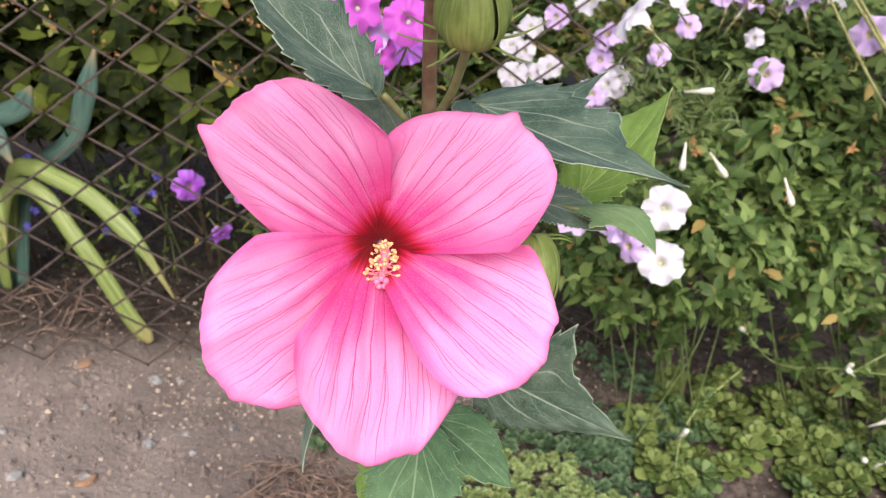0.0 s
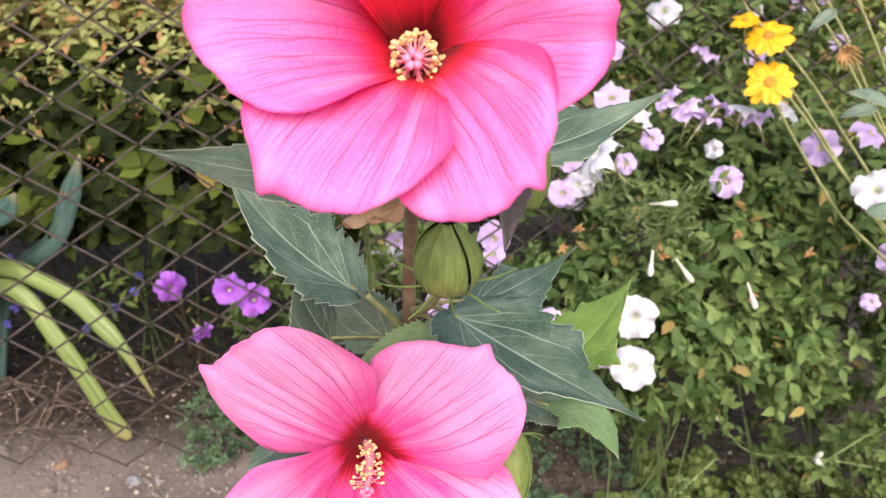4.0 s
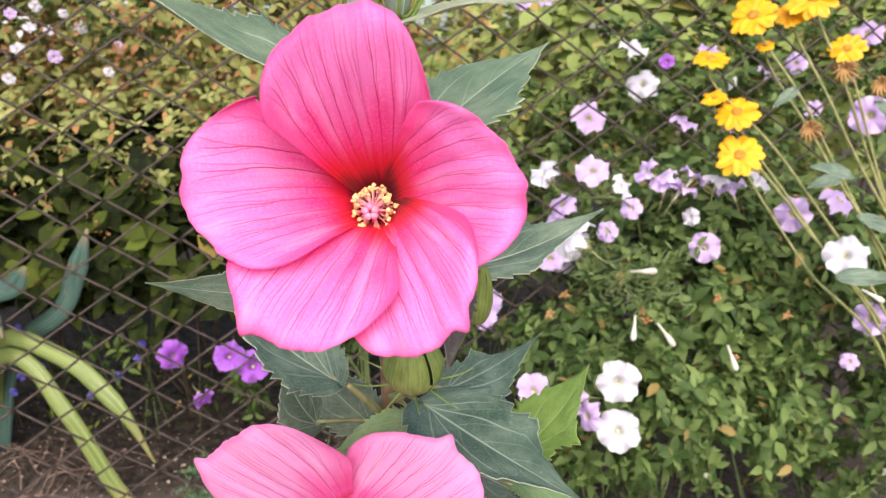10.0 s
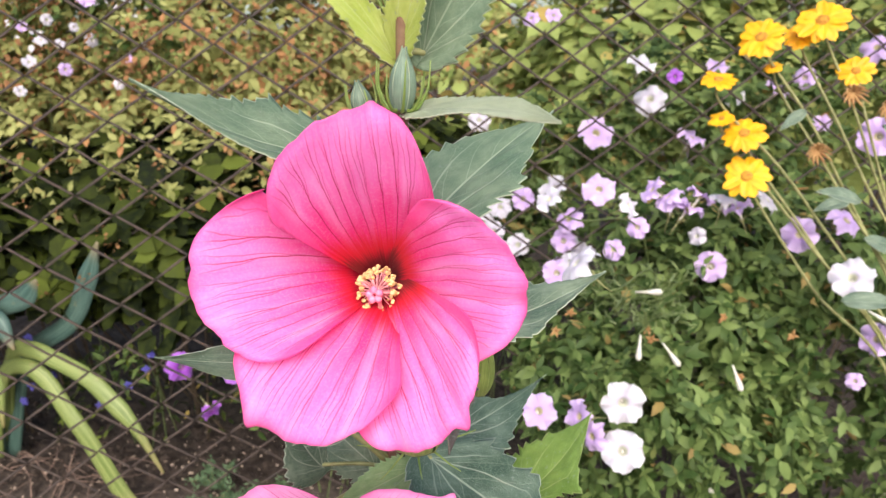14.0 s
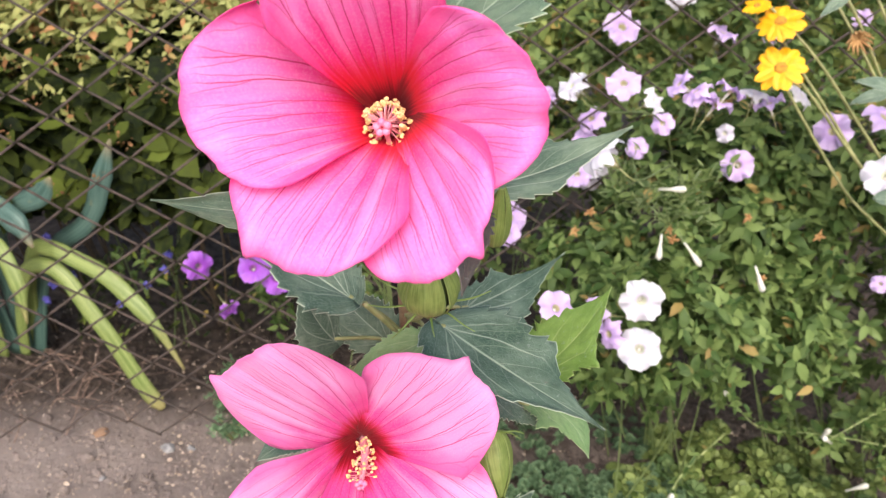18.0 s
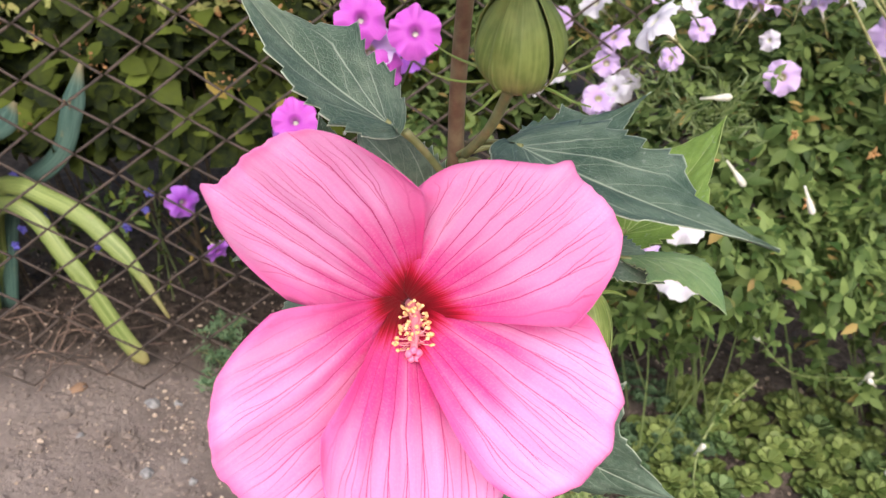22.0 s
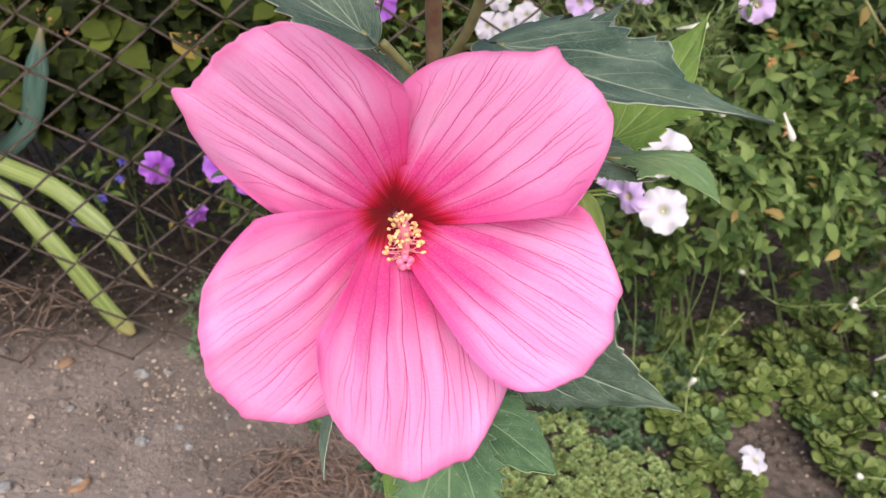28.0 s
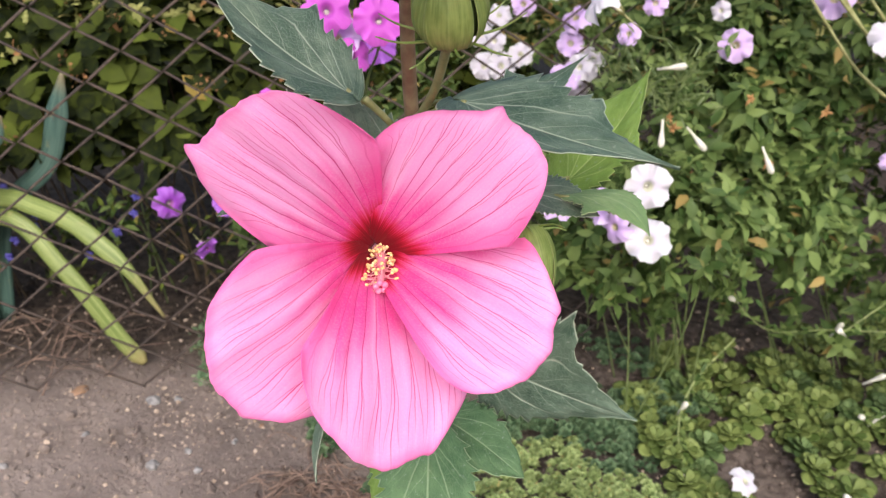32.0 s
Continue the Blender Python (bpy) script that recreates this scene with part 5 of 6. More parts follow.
for k, spot in enumerate([(0.40, 1.22, 0.60), (0.45, 1.2, 0.585), (0.372, 1.24, 0.64), (0.47, 1.22, 0.625)]):
    feathery_shoot(first, spot, 500 + k)
second = petunia_plant("trailing petunia with pale lilac flowers", (0.88, 1.52), [((0.92, 1.46, 0.38), (0.32, 0.21, 0.28), 610), ((0.76, 1.44, 0.60), (0.28, 0.15, 0.18), 240), ((0.98, 1.42, 0.10), (0.26, 0.12, 0.10), 50), ((0.80, 1.54, 0.12), (0.20, 0.10, 0.14), 60)], [
    (0.711, 1.26, 0.728, L, 0.95), (0.797, 1.28, 0.748, L, 0.9, (0.4, -0.6, 0.8)), (0.856, 1.25, 0.54, L, 0.9, (-0.7, -0.6, 0.2)), (0.764, 1.17, 0.68, W, 1.05), (0.829, 1.28, 0.89, L, 1.0), (0.663, 1.28, 0.784, W, 0.7, (0.6, -0.4, 0.7)), (0.83, 1.25, 0.46, L, 0.5)], 102)
petunia_extras(second, [(0.589, 1.24, 0.586), (0.619, 1.22, 0.482), (0.70, 1.22, 0.56)], [(0.596, 1.16, 0.506, 0.3, -0.9), (0.83, 1.2, 0.60, 0.7, -0.4)], 4)
petunia_plant("upright petunia with pale flowers at the fence", (0.60, 1.62), [((0.32, 1.70, 0.74), (0.24, 0.08, 0.2), 110), ((0.62, 1.74, 0.86), (0.30, 0.12, 0.22), 190), ((0.98, 1.86, 0.86), (0.30, 0.12, 0.26), 190)], [
    (0.402, 1.563, 0.873, L, 1.15), (0.494, 1.593, 1.008, W, 0.92, (0.3, -0.5, 0.9)), (0.515, 1.600, 0.937, W, 1.07), (0.615, 1.633, 0.851, L, 0.99, (0.4, -0.3, 0.9)), (0.310, 1.532, 0.761, W, 0.98, (-0.6, -0.5, 0.6)), (0.361, 1.549, 0.630, W, 0.89, (0.6, -0.5, 0.7)), (0.160, 1.483, 0.912, W, 0.73),
    (0.704, 1.662, 0.931, W, 0.73), (0.807, 1.696, 0.945, L, 0.85, (0.5, -0.3, 0.8)), (0.870, 1.717, 0.966, L, 0.75), (1.042, 1.774, 1.026, L, 1.08), (0.568, 1.617, 0.981, P, 0.51), (0.662, 1.648, 1.001, L, 0.75, (0.1, -0.5, 1.0)), (0.727, 1.670, 0.840, L, 0.74), (0.923, 1.735, 0.863, L, 0.65), (0.263, 1.517, 1.104, L, 0.52), (0.308, 1.532, 1.109, L, 0.52)], 103)
petunia_plant("low petunia with white flowers", (0.42, 1.24), [((0.42, 1.20, 0.37), (0.17, 0.10, 0.15), 160), ((0.60, 1.30, 0.30), (0.2, 0.12, 0.12), 110)], [
    (0.263, 1.05, 0.5, L, 0.9), (0.324, 1.06, 0.485, L, 0.85, (-0.9, -0.5, 0.3)), (0.392, 1.05, 0.514, W, 1.05), (0.394, 1.05, 0.431, W, 1.05), (0.345, 1.06, 0.45, L, 0.8, (-0.7, -0.6, 0.1))], 104)
petunia_plant("petunia with pale flowers behind the fence mesh", (0.14, 1.74), [((0.14, 1.72, 0.46), (0.34, 0.14, 0.32), 330)], [
    (0.181, 1.50, 0.49, L, 1.1), (0.163, 1.55, 0.616, W, 0.85), (0.198, 1.55, 0.614, W, 0.9), (0.238, 1.55, 0.634, W, 0.8), (0.322, 1.55, 0.575, L, 0.95), (0.362, 1.55, 0.593, W, 0.95), (0.383, 1.55, 0.616, W, 0.8), (0.352, 1.55, 0.563, W, 0.8), (-0.166, 1.55, 0.491, W, 0.7), (-0.13, 1.55, 0.598, L, 0.9), (-0.033, 1.55, 0.455, W, 0.8), (0.186, 1.55, 0.664, W, 0.7), (0.315, 1.45, 0.601, L, 0.90), (0.342, 1.45, 0.618, W, 0.80), (0.160, 1.60, 0.672, W, 0.80), (0.199, 1.60, 0.708, W, 0.80), (0.250, 1.60, 0.725, L, 0.80), (0.118, 1.62, 0.707, W, 0.75), (0.342, 1.50, 0.703, L, 0.90), (0.332, 1.50, 0.655, L, 0.80), (-0.057, 1.50, 0.459, W, 0.8), (-0.03, 1.52, 0.475, L, 0.7), (-0.153, 1.50, 0.535, W, 0.8), (0.058, 1.50, 0.34, L, 0.9), (0.177, 1.46, 0.467, L, 0.8), (-0.05, 1.55, 0.427, W, 0.7)], 105)
petunia_plant("purple petunia growing at the foot of the fence", (-0.24, 1.50), [((-0.26, 1.48, 0.32), (0.16, 0.10, 0.14), 60), ((-0.08, 1.54, 0.50), (0.12, 0.1, 0.18), 60)], [
    (-0.436, 1.30, 0.451, P, 0.95), (-0.324, 1.30, 0.451, P, 0.95, (0.2, -0.7, 0.7)), (-0.279, 1.30, 0.428, P, 1.0), (-0.386, 1.30, 0.354, P, 0.7, (0.6, -0.5, -0.4)), (-0.117, 1.40, 0.696, P, 1.1), (-0.029, 1.40, 0.697, P, 1.15), (-0.088, 1.40, 0.656, P, 0.8), (-0.263, 1.40, 0.552, P, 0.8), (-0.211, 1.40, 0.514, P, 0.7)], 106)
petunia_plant("tall petunia with small pale flowers behind the fence", (-0.72, 1.66), [((-0.69, 1.60, 1.12), (0.20, 0.05, 0.12), 60)], [
    (-0.743, 1.5, 1.093, W, 0.41), (-0.712, 1.52, 1.031, L, 0.45), (-0.655, 1.54, 1.089, W, 0.45), (-0.633, 1.5, 1.169, L, 0.56), (-0.735, 1.52, 1.132, W, 0.38), (-0.609, 1.54, 0.997, W, 0.38), (-0.777, 1.5, 1.049, W, 0.45), (-0.793, 1.52, 1.12, L, 0.38), (-0.567, 1.54, 1.172, W, 0.38), (-0.703, 1.5, 1.083, W, 0.34), (-0.821, 1.52, 0.989, W, 0.41), (-0.581, 1.54, 1.049, L, 0.30), (-0.667, 1.5, 1.115, W, 0.30)], 108)
M_MAGENTA = corolla_material("petunia_magenta", (0.66, 0.13, 0.66), (0.50, 0.06, 0.50), (0.40, 0.04, 0.42), (0.44, 0.09, 0.42))
M = M_MAGENTA


def tall_petunia(label, base, flowers, seed):
    """A leggy petunia: each flower on its own thin stem, a few leaves low down."""
    plant = petunia_plant(label, base, [((base[0], base[1], 0.10), (0.06, 0.05, 0.08), 14)], flowers, seed)
    rng = random.Random(seed)
    foot = np.array((base[0], base[1], ground_z(*base)))
    for x, y, z, tone, scale, face in flowers:
        top = np.array((x, y, z)) - unit(face) * 0.068 * scale
        mid = np.array((foot[0] * 0.8 + top[0] * 0.2 + rng.uniform(-0.03, 0.03), foot[1] * 0.8 + top[1] * 0.2, top[2] - 0.17))
        line = curve([foot + (rng.uniform(-0.02, 0.02), 0, 0), mid, top], 8)
        tube("flower_stem", local(plant, line), np.linspace(0.0024, 0.0014, len(line)), M_SHOOT, plant, sides=6)
    return plant


tall_petunia("leggy petunia with large magenta flowers", (0.0, 1.06), [(0.058, 0.86, 0.794, M, 0.85, (0.1, -0.9, 0.35)), (0.004, 0.86, 0.808, M, 0.85, (0.3, -0.9, 0.3)), (0.006, 0.88, 0.775, L, 0.85, (0.1, -0.8, 0.5)), (0.024, 0.87, 0.755, M, 0.65, (0.4, -0.8, 0.1)), (-0.077, 0.86, 0.704, M, 0.75, (0.2, -0.8, 0.5))], 109)
tall_petunia("leggy petunia with long-tubed pale flowers", (0.50, 1.44), [(0.295, 0.86, 0.800, W, 0.85, (-0.75, -0.10, 0.65)), (0.268, 0.97, 0.856, W, 0.6, (-0.5, -0.35, 0.6))], 110)
M_RUNNER = plain("runner_pale_green", (0.2, 0.25, 0.09), (0.36, 0.40, 0.17), 70, 0.55, thin=0.15)
runner = petunia_plant("sprawling petunia runners with small leaves and buds", (1.05, 1.25), [((0.98, 1.22, 0.16), (0.14, 0.12, 0.12), 60)], [(0.93, 1.1, 0.10, L, 0.7, (-0.8, -0.5, 0.3)), (0.558, 1.015, 0.0, W, 0.75, (0.4, -0.5, 0.7))], 107, size=(0.016, 0.03))
for k, line in enumerate([[(1.05, 1.25, 0.02), (0.92, 1.22, 0.13), (0.80, 1.28, 0.12), (0.70, 1.34, 0.09), (0.64, 1.38, 0.14)], [(1.05, 1.22, 0.0), (0.95, 1.12, 0.09), (0.86, 1.10, 0.07), (0.80, 1.14, 0.02)], [(1.04, 1.2, 0.0), (0.92, 1.02, 0.05), (0.80, 0.98, -0.01), (0.72, 1.0, -0.03)], [(1.06, 1.3, 0.05), (0.97, 1.3, 0.2), (0.88, 1.25, 0.2), (0.78, 1.22, 0.15)], [(0.62, 1.3, 0.1), (0.52, 1.22, 0.05), (0.48, 1.15, 0.0), (0.47, 1.05, -0.02)]]):
    path = curve(line, 8)
    tube("runner", local(runner, path), np.linspace(0.0021, 0.0011, len(path)), M_RUNNER, runner, sides=7)
    g = np.random.default_rng(700 + k)
    spots = np.repeat(np.array(path)[2:], 2, axis=0)
    ways = g.normal(size=spots.shape) * (0.8, 0.5, 0.4) + (0, -0.2, 0.3)
    leaf_cloud("runner_foliage", local(runner, spots), ways, g.normal(size=spots.shape) * 0.3 + (0, -0.3, 0.9), g.uniform(0.014, 0.028, len(spots)), g.uniform(0.006, 0.011, len(spots)), M_PET_LEAF, runner)
    petunia_extras(runner, [], [(*path[-1], -0.5, 0.5), (*path[len(path) // 2], 0.3, 0.8)], 30 + k)
petunia_extras(runner, [], [(0.885, 1.25, -0.07, 0.5, 1.0), (0.84, 1.2, 0.06, 0.7, 0.6)], 60)


# ---- yellow oxeyes ----
def oxeye_flower(plant, place, face, size, petals=13, seed=0):
    """A yellow daisy: domed disc and notched ray petals."""
    rng = random.Random(seed)
    rows, cols = 9, 21
    pts, uvs = np.zeros((rows, cols, 3)), np.zeros((rows, cols, 2))
    for i in range(rows):
        s = i / (rows - 1)
        for j in range(cols):
            a = j / (cols - 1) * 2 * math.pi
            r = 0.24 * math.sin(s * math.pi / 2)
            pts[i, j] = (r * math.cos(a), r * math.sin(a), 0.12 * math.cos(s * math.pi / 2) + 0.02 * math.sin(7 * a) * s)
            uvs[i, j] = (j / cols, s)
    m = Matrix.Translation(Vector(local(plant, place))) @ Vector(face).to_track_quat("Z", "Y").to_matrix().to_4x4() @ Matrix.Diagonal((size, size, size, 1))
    disc = sheet("oxeye_flower", pts, uvs, M_DISC, plant, "yellow daisy-like flower with an orange disc")
    disc.matrix_local = m
    for k in range(petals):
        a = k * 2 * math.pi / petals + rng.uniform(-0.1, 0.1)
        reach, half, tilt = rng.uniform(0.85, 1.05), rng.uniform(0.19, 0.25), rng.uniform(-0.16, 0.12)
        grid, guv = np.zeros((9, 7, 3)), np.zeros((9, 7, 2))
        for i in range(9):
            s = i / 8
            for j in range(7):
                v = j / 3 - 1
                r = 0.18 + (reach - 0.18) * s * (1 - 0.10 * v * v * s - 0.05 * abs(math.sin(3 * v)) * s**6)
                t = half * v * math.sin(math.pi * (0.12 + 0.72 * s)) ** 0.6
                h = tilt * s + 0.05 * s - 0.12 * s * s + 0.03 * abs(v) - 0.02 * math.cos(6 * v) * s
                grid[i, j] = (r * math.cos(a) - t * math.sin(a), r * math.sin(a) + t * math.cos(a), h)
                guv[i, j] = (v, s)
        sheet("ray_petal", grid, guv, M_RAY, disc)
    return disc


def oxeye_plant():
    plant = thing("oxeye_plant", (0.98, 1.24, ground_z(0.98, 1.24)), "yellow oxeye daisies on long pale stalks", "plant")
    heads = [(0.603, 1.22, 0.837, 0.040), (0.60, 1.24, 0.905, 0.038), (0.565, 1.25, 0.928, 0.022), (0.556, 1.25, 0.991, 0.032), (0.611, 1.23, 1.055, 0.040), (0.696, 1.22, 1.077, 0.042), (0.759, 1.23, 1.0, 0.030), (0.64, 1.25, 1.008, 0.016), (0.673, 1.24, 1.055, 0.026)]
    rng = random.Random(9)
    for k, (x, y, z, size) in enumerate(heads):
        face = (0.2 - x + rng.uniform(-0.2, 0.2), -1.0, (0.75, 1.2, 1.6, 2.0, 0.9, 0.9, 0.8, 1.5, 0.9)[k])
        oxeye_flower(plant, (x, y, z), face, size, 12 + k % 3, k)
        out = -unit(face)
        foot = (0.93 + 0.02 * (k % 4), 1.24 + 0.01 * (k % 3), ground_z(0.95, 1.24))
        line = curve([np.array((x, y, z)) + out * size * 0.1, np.array((x, y, z)) + out * 0.03 + (0.012, 0, -0.02), (x * 0.62 + 0.36, 1.235, z - 0.20), (0.90 + 0.012 * k, 1.24, 0.42), foot], 8)
        tube("flower_stalk", local(plant, line), np.linspace(0.0018, 0.003, len(line)), M_PETIOLE, plant, sides=8)
    for k, (x, y, z) in enumerate([(0.735, 1.18, 0.97), (0.70, 1.2, 0.88), (0.80, 1.2, 0.945)]):
        verts, faces = [], []
        for j in range(12):
            a = j * 2 * math.pi / 12
            add_tube(verts, faces, [(x, y, z), (x + 0.012 * math.cos(a), y - 0.004, z + 0.012 * math.sin(a)), (x + 0.02 * math.cos(a), y - 0.012 - 0.004 * (j % 3), z + 0.016 * math.sin(a) - 0.006)], [0.003, 0.0026, 0.0006], 5)
        raw_mesh("spent_head", local(plant, verts).tolist(), faces, M_SPENT, plant, "brown withered flower head")
    g = np.random.default_rng(4)
    for k, (x, y, z, length) in enumerate([(0.70, 1.10, 0.83, 0.075), (0.765, 1.10, 0.665, 0.085), (0.72, 1.17, 0.80, 0.06), (0.83, 1.2, 0.72, 0.08), (0.66, 1.2, 0.93, 0.05), (0.80, 1.15, 0.90, 0.07)]):
        way = np.array((0.8 * (1 if k % 2 else -1), -0.3, 0.35 - 0.2 * k % 2))
        rows, cols = 14, 7
        pts, uvs = np.zeros((rows, cols, 3)), np.zeros((rows, cols, 2))
        way = unit(way)
        side = unit(np.cross(way, (0, -0.6, 0.8)))
        up = np.cross(side, way)
        for i in range(rows):
            s = i / (rows - 1)
            for j in range(cols):
                v = j / 3 - 1
                w = 0.2 * length * math.sin(math.pi * s**0.7) ** 0.9
                pts[i, j] = np.array((x, y, z)) - way * length * 0.5 + way * s * length + side * v * w + up * (0.06 * length * abs(v) - 0.2 * length * s * s)
                uvs[i, j] = (v * 0.5 + 0.5, s)
        sheet("leaf", local(plant, pts), uvs, M_BLADE, plant, thickness=0.0005)
    return plant


oxeye_plant()


# ---- iris by the fence ----
def iris_clump():
    plant = thing("iris", (-0.99, 1.46, ground_z(-0.99, 1.46)), "iris clump with two bent yellow-green blades", "plant")

    def blade(points, width, material, label="", twist=0.0, taper=4.5):
        line = curve(points, 10)
        n = len(line)
        tangent = np.gradient(line, axis=0)
        pts, uvs = np.zeros((n, 5, 3)), np.zeros((n, 5, 2))
        for i in range(n):
            s = i / (n - 1)
            side = unit(np.cross(tangent[i], (0.2 + twist * s, -1.0, 0.45)))
            up = unit(np.cross(side, tangent[i]))
            w = width * 0.5 * min(1.0, (1 - s) * taper + (0.12 if taper < 8 else 0.45)) * (0.75 + 0.25 * min(1, s * 4))
            for j in range(5):
                v = j / 2 - 1
                pts[i, j] = line[i] + side * v * w + up * 0.003 * (1 - v * v)
                uvs[i, j] = (v * 0.5 + 0.5, s)
        sheet("blade", local(plant, pts), uvs, material, plant, label, thickness=0.0014)

    g = ground_z(-0.98, 1.45)
    blade([(-1.0, 1.46, g), (-0.95, 1.42, 0.27), (-0.87, 1.37, 0.40), (-0.80, 1.34, 0.432), (-0.751, 1.33, 0.407), (-0.708, 1.32, 0.339), (-0.672, 1.315, 0.28), (-0.619, 1.315, 0.157), (-0.586, 1.319, 0.095)], 0.034, M_IRIS, "bent yellow-green blade with a cut tip", taper=14)
    blade([(-0.98, 1.48, g), (-0.92, 1.43, 0.32), (-0.84, 1.37, 0.45), (-0.775, 1.34, 0.47), (-0.727, 1.33, 0.455), (-0.648, 1.31, 0.424), (-0.592, 1.295, 0.378), (-0.546, 1.285, 0.325), (-0.496, 1.28, 0.223)], 0.035, M_IRIS, "bent yellow-green blade")
    blade([(-0.97, 1.47, g), (-0.86, 1.42, 0.40), (-0.70, 1.37, 0.52), (-0.64, 1.35, 0.61), (-0.60, 1.35, 0.70)], 0.042, M_IRIS_BLUE)
    blade([(-1.0, 1.47, g), (-0.94, 1.40, 0.45), (-0.83, 1.33, 0.56), (-0.74, 1.30, 0.60), (-0.70, 1.29, 0.64)], 0.045, M_IRIS_BLUE)
    blade([(-1.02, 1.46, g), (-0.99, 1.38, 0.44), (-0.90, 1.32, 0.58), (-0.80, 1.28, 0.56), (-0.76, 1.27, 0.50)], 0.045, M_IRIS_BLUE)
    blade([(-1.04, 1.44, g), (-0.97, 1.36, 0.40), (-0.86, 1.29, 0.50), (-0.81, 1.26, 0.44), (-0.80, 1.25, 0.34)], 0.032, M_IRIS)
    blade([(-1.05, 1.48, g), (-1.05, 1.45, 0.5), (-1.0, 1.44, 0.75)], 0.045, M_IRIS_BLUE)
    return plant


iris_clump()


def lobelia():
    plant = thing("lobelia", (-0.62, 1.40, ground_z(-0.62, 1.40)), "low lobelia with small deep blue flowers", "plant")
    p, d = mound_points(260, (-0.60, 1.40, 0.30), (0.22, 0.08, 0.16), seed=5)
    way, face = scattered(len(p), 0.8, d, 6)
    length = np.random.default_rng(2).uniform(0.015, 0.03, len(p))
    # low foliage takes the hedge's leaf colour with its painted shade
    leaf_cloud("foliage", local(plant, p), way, face, length, length * 0.35, M_HEDGE_SHADED, plant)
    p, d = mound_points(46, (-0.66, 1.42, 0.37), (0.075, 0.04, 0.06), seed=15)
    way, face = scattered(len(p), 0.6, d, 16)
    leaf_cloud("foliage", local(plant, p), way, face, np.full(len(p), 0.036), np.full(len(p), 0.014), M_PET_LEAF, plant)
    rng = random.Random(2)
    for x, z in ((-0.775, 0.389), (-0.605, 0.367), (-0.814, 0.477), (-0.851, 0.326), (-0.545, 0.441), (-0.677, 0.319), (-0.560, 0.405), (-0.763, 0.415), (-0.828, 0.362)):
        verts, faces = [], []
        c = np.array((x, 1.39, z))
        for k in range(5):
            a = k * 2 * math.pi / 5 + rng.uniform(0, 1)
            tip = c + np.array((0.011 * math.cos(a), -0.004, 0.011 * math.sin(a)))
            add_tube(verts, faces, [c, (c + tip) / 2, tip], [0.002, 0.0048, 0.001], 6)
        raw_mesh("lobelia_flower", local(plant, verts).tolist(), faces, M_BLUE, plant)
    return plant


lobelia()


def garden_weed(x, y, seed):
    """A small feathery blue-green weed on the bare soil."""
    plant = thing("garden_weed", (x, y, ground_z(x, y)), "small feathery blue-green weed on bare soil", "plant", "weeds on the soil")
    g = np.random.default_rng(seed)
    base = np.array((x, y, ground_z(x, y)))
    spots, ways = [], []
    for k in range(9):
        a = k * 2.4 + g.uniform(-0.4, 0.4)
        end = base + np.array((math.cos(a) * 0.06, math.sin(a) * 0.05, 0.0)) * g.uniform(0.5, 1.1) + (0, 0, g.uniform(0.015, 0.06))
        line = np.array(curve([base, (base + end) / 2 + (0, 0, 0.012), end], 6))
        tube("stalk", local(plant, line), np.linspace(0.0013, 0.0006, len(line)), M_PETIOLE, plant, sides=5)
        for p in line[3:]:
            for _ in range(4):
                spots.append(p + g.normal(size=3) * 0.004)
                ways.append(g.normal(size=3) + (0, 0, 0.5))
    spots, ways = np.array(spots), np.array(ways)
    leaf_cloud("foliage", local(plant, spots), ways, g.normal(size=ways.shape) * 0.4 + (0, -0.4, 0.8), g.uniform(0.009, 0.018, len(spots)), g.uniform(0.003, 0.006, len(spots)), M_SEDUM_BLUE, plant)


for k, (x, y) in enumerate([(-0.44, 1.36), (-0.41, 1.27), (-0.47, 1.45), (-0.35, 1.43)]):
    garden_weed(x, y, 300 + k)


# ---- ground cover ----
def carpet(name, label, patches, material, seed, size, height, dense, petals=6):
    """A low mat of small fleshy rosettes hugging the soil."""
    rng = np.random.default_rng(seed)
    place, way, face, length = [], [], [], []
    for (x, y), (rx, ry), count in patches:
        a, r = rng.uniform(0, 2 * np.pi, count), np.sqrt(rng.uniform(0, 1, count))
        for px, py in zip(x + rx * r * np.cos(a), y + ry * r * np.sin(a)):
            edge = 1 - min(1.0, ((px - x) / rx) ** 2 + ((py - y) / ry) ** 2)
            if noise.noise((px * 7, py * 7, seed)) < -0.25 + 0.1 * (edge < 0.3):
                continue
            top = ground_z(px, py) + height * rng.uniform(0.35, 1.0) * (0.4 + 0.6 * edge ** 0.5) * (1 + 0.5 * noise.noise((px * 9, py * 9, 1.0)))
            scale = rng.uniform(*size)
            lean = rng.normal(size=2) * 0.35
            axis = unit((lean[0], lean[1] - 0.2, 1.0))
            turn = rng.uniform(0, 6)
            for layer, (rise, f) in enumerate(((0.35, 1.0), (0.9, 0.75), (1.8, 0.45))):
                for k in range(petals if layer < 2 else petals - 2):
                    b = turn + layer * 0.6 + k * 2 * math.pi / (petals if layer < 2 else petals - 2)
                    w = unit(np.array((math.cos(b), math.sin(b), 0.0)) + axis * rise)
                    place.append((px, py, top + 0.25 * scale * layer))
                    way.append(w)
                    face.append(axis * 1.0 - w * 0.2)
                    length.append(scale * f)
    place, way, face, length = map(np.array, (place, way, face, length))
    ob = leaf_cloud(name, place, way, face, length, length * 0.68, material, None, cup=0.5, droop=0.1, pointed=0.62)
    return tagged(ob, label, "ground cover", kind="stuff")


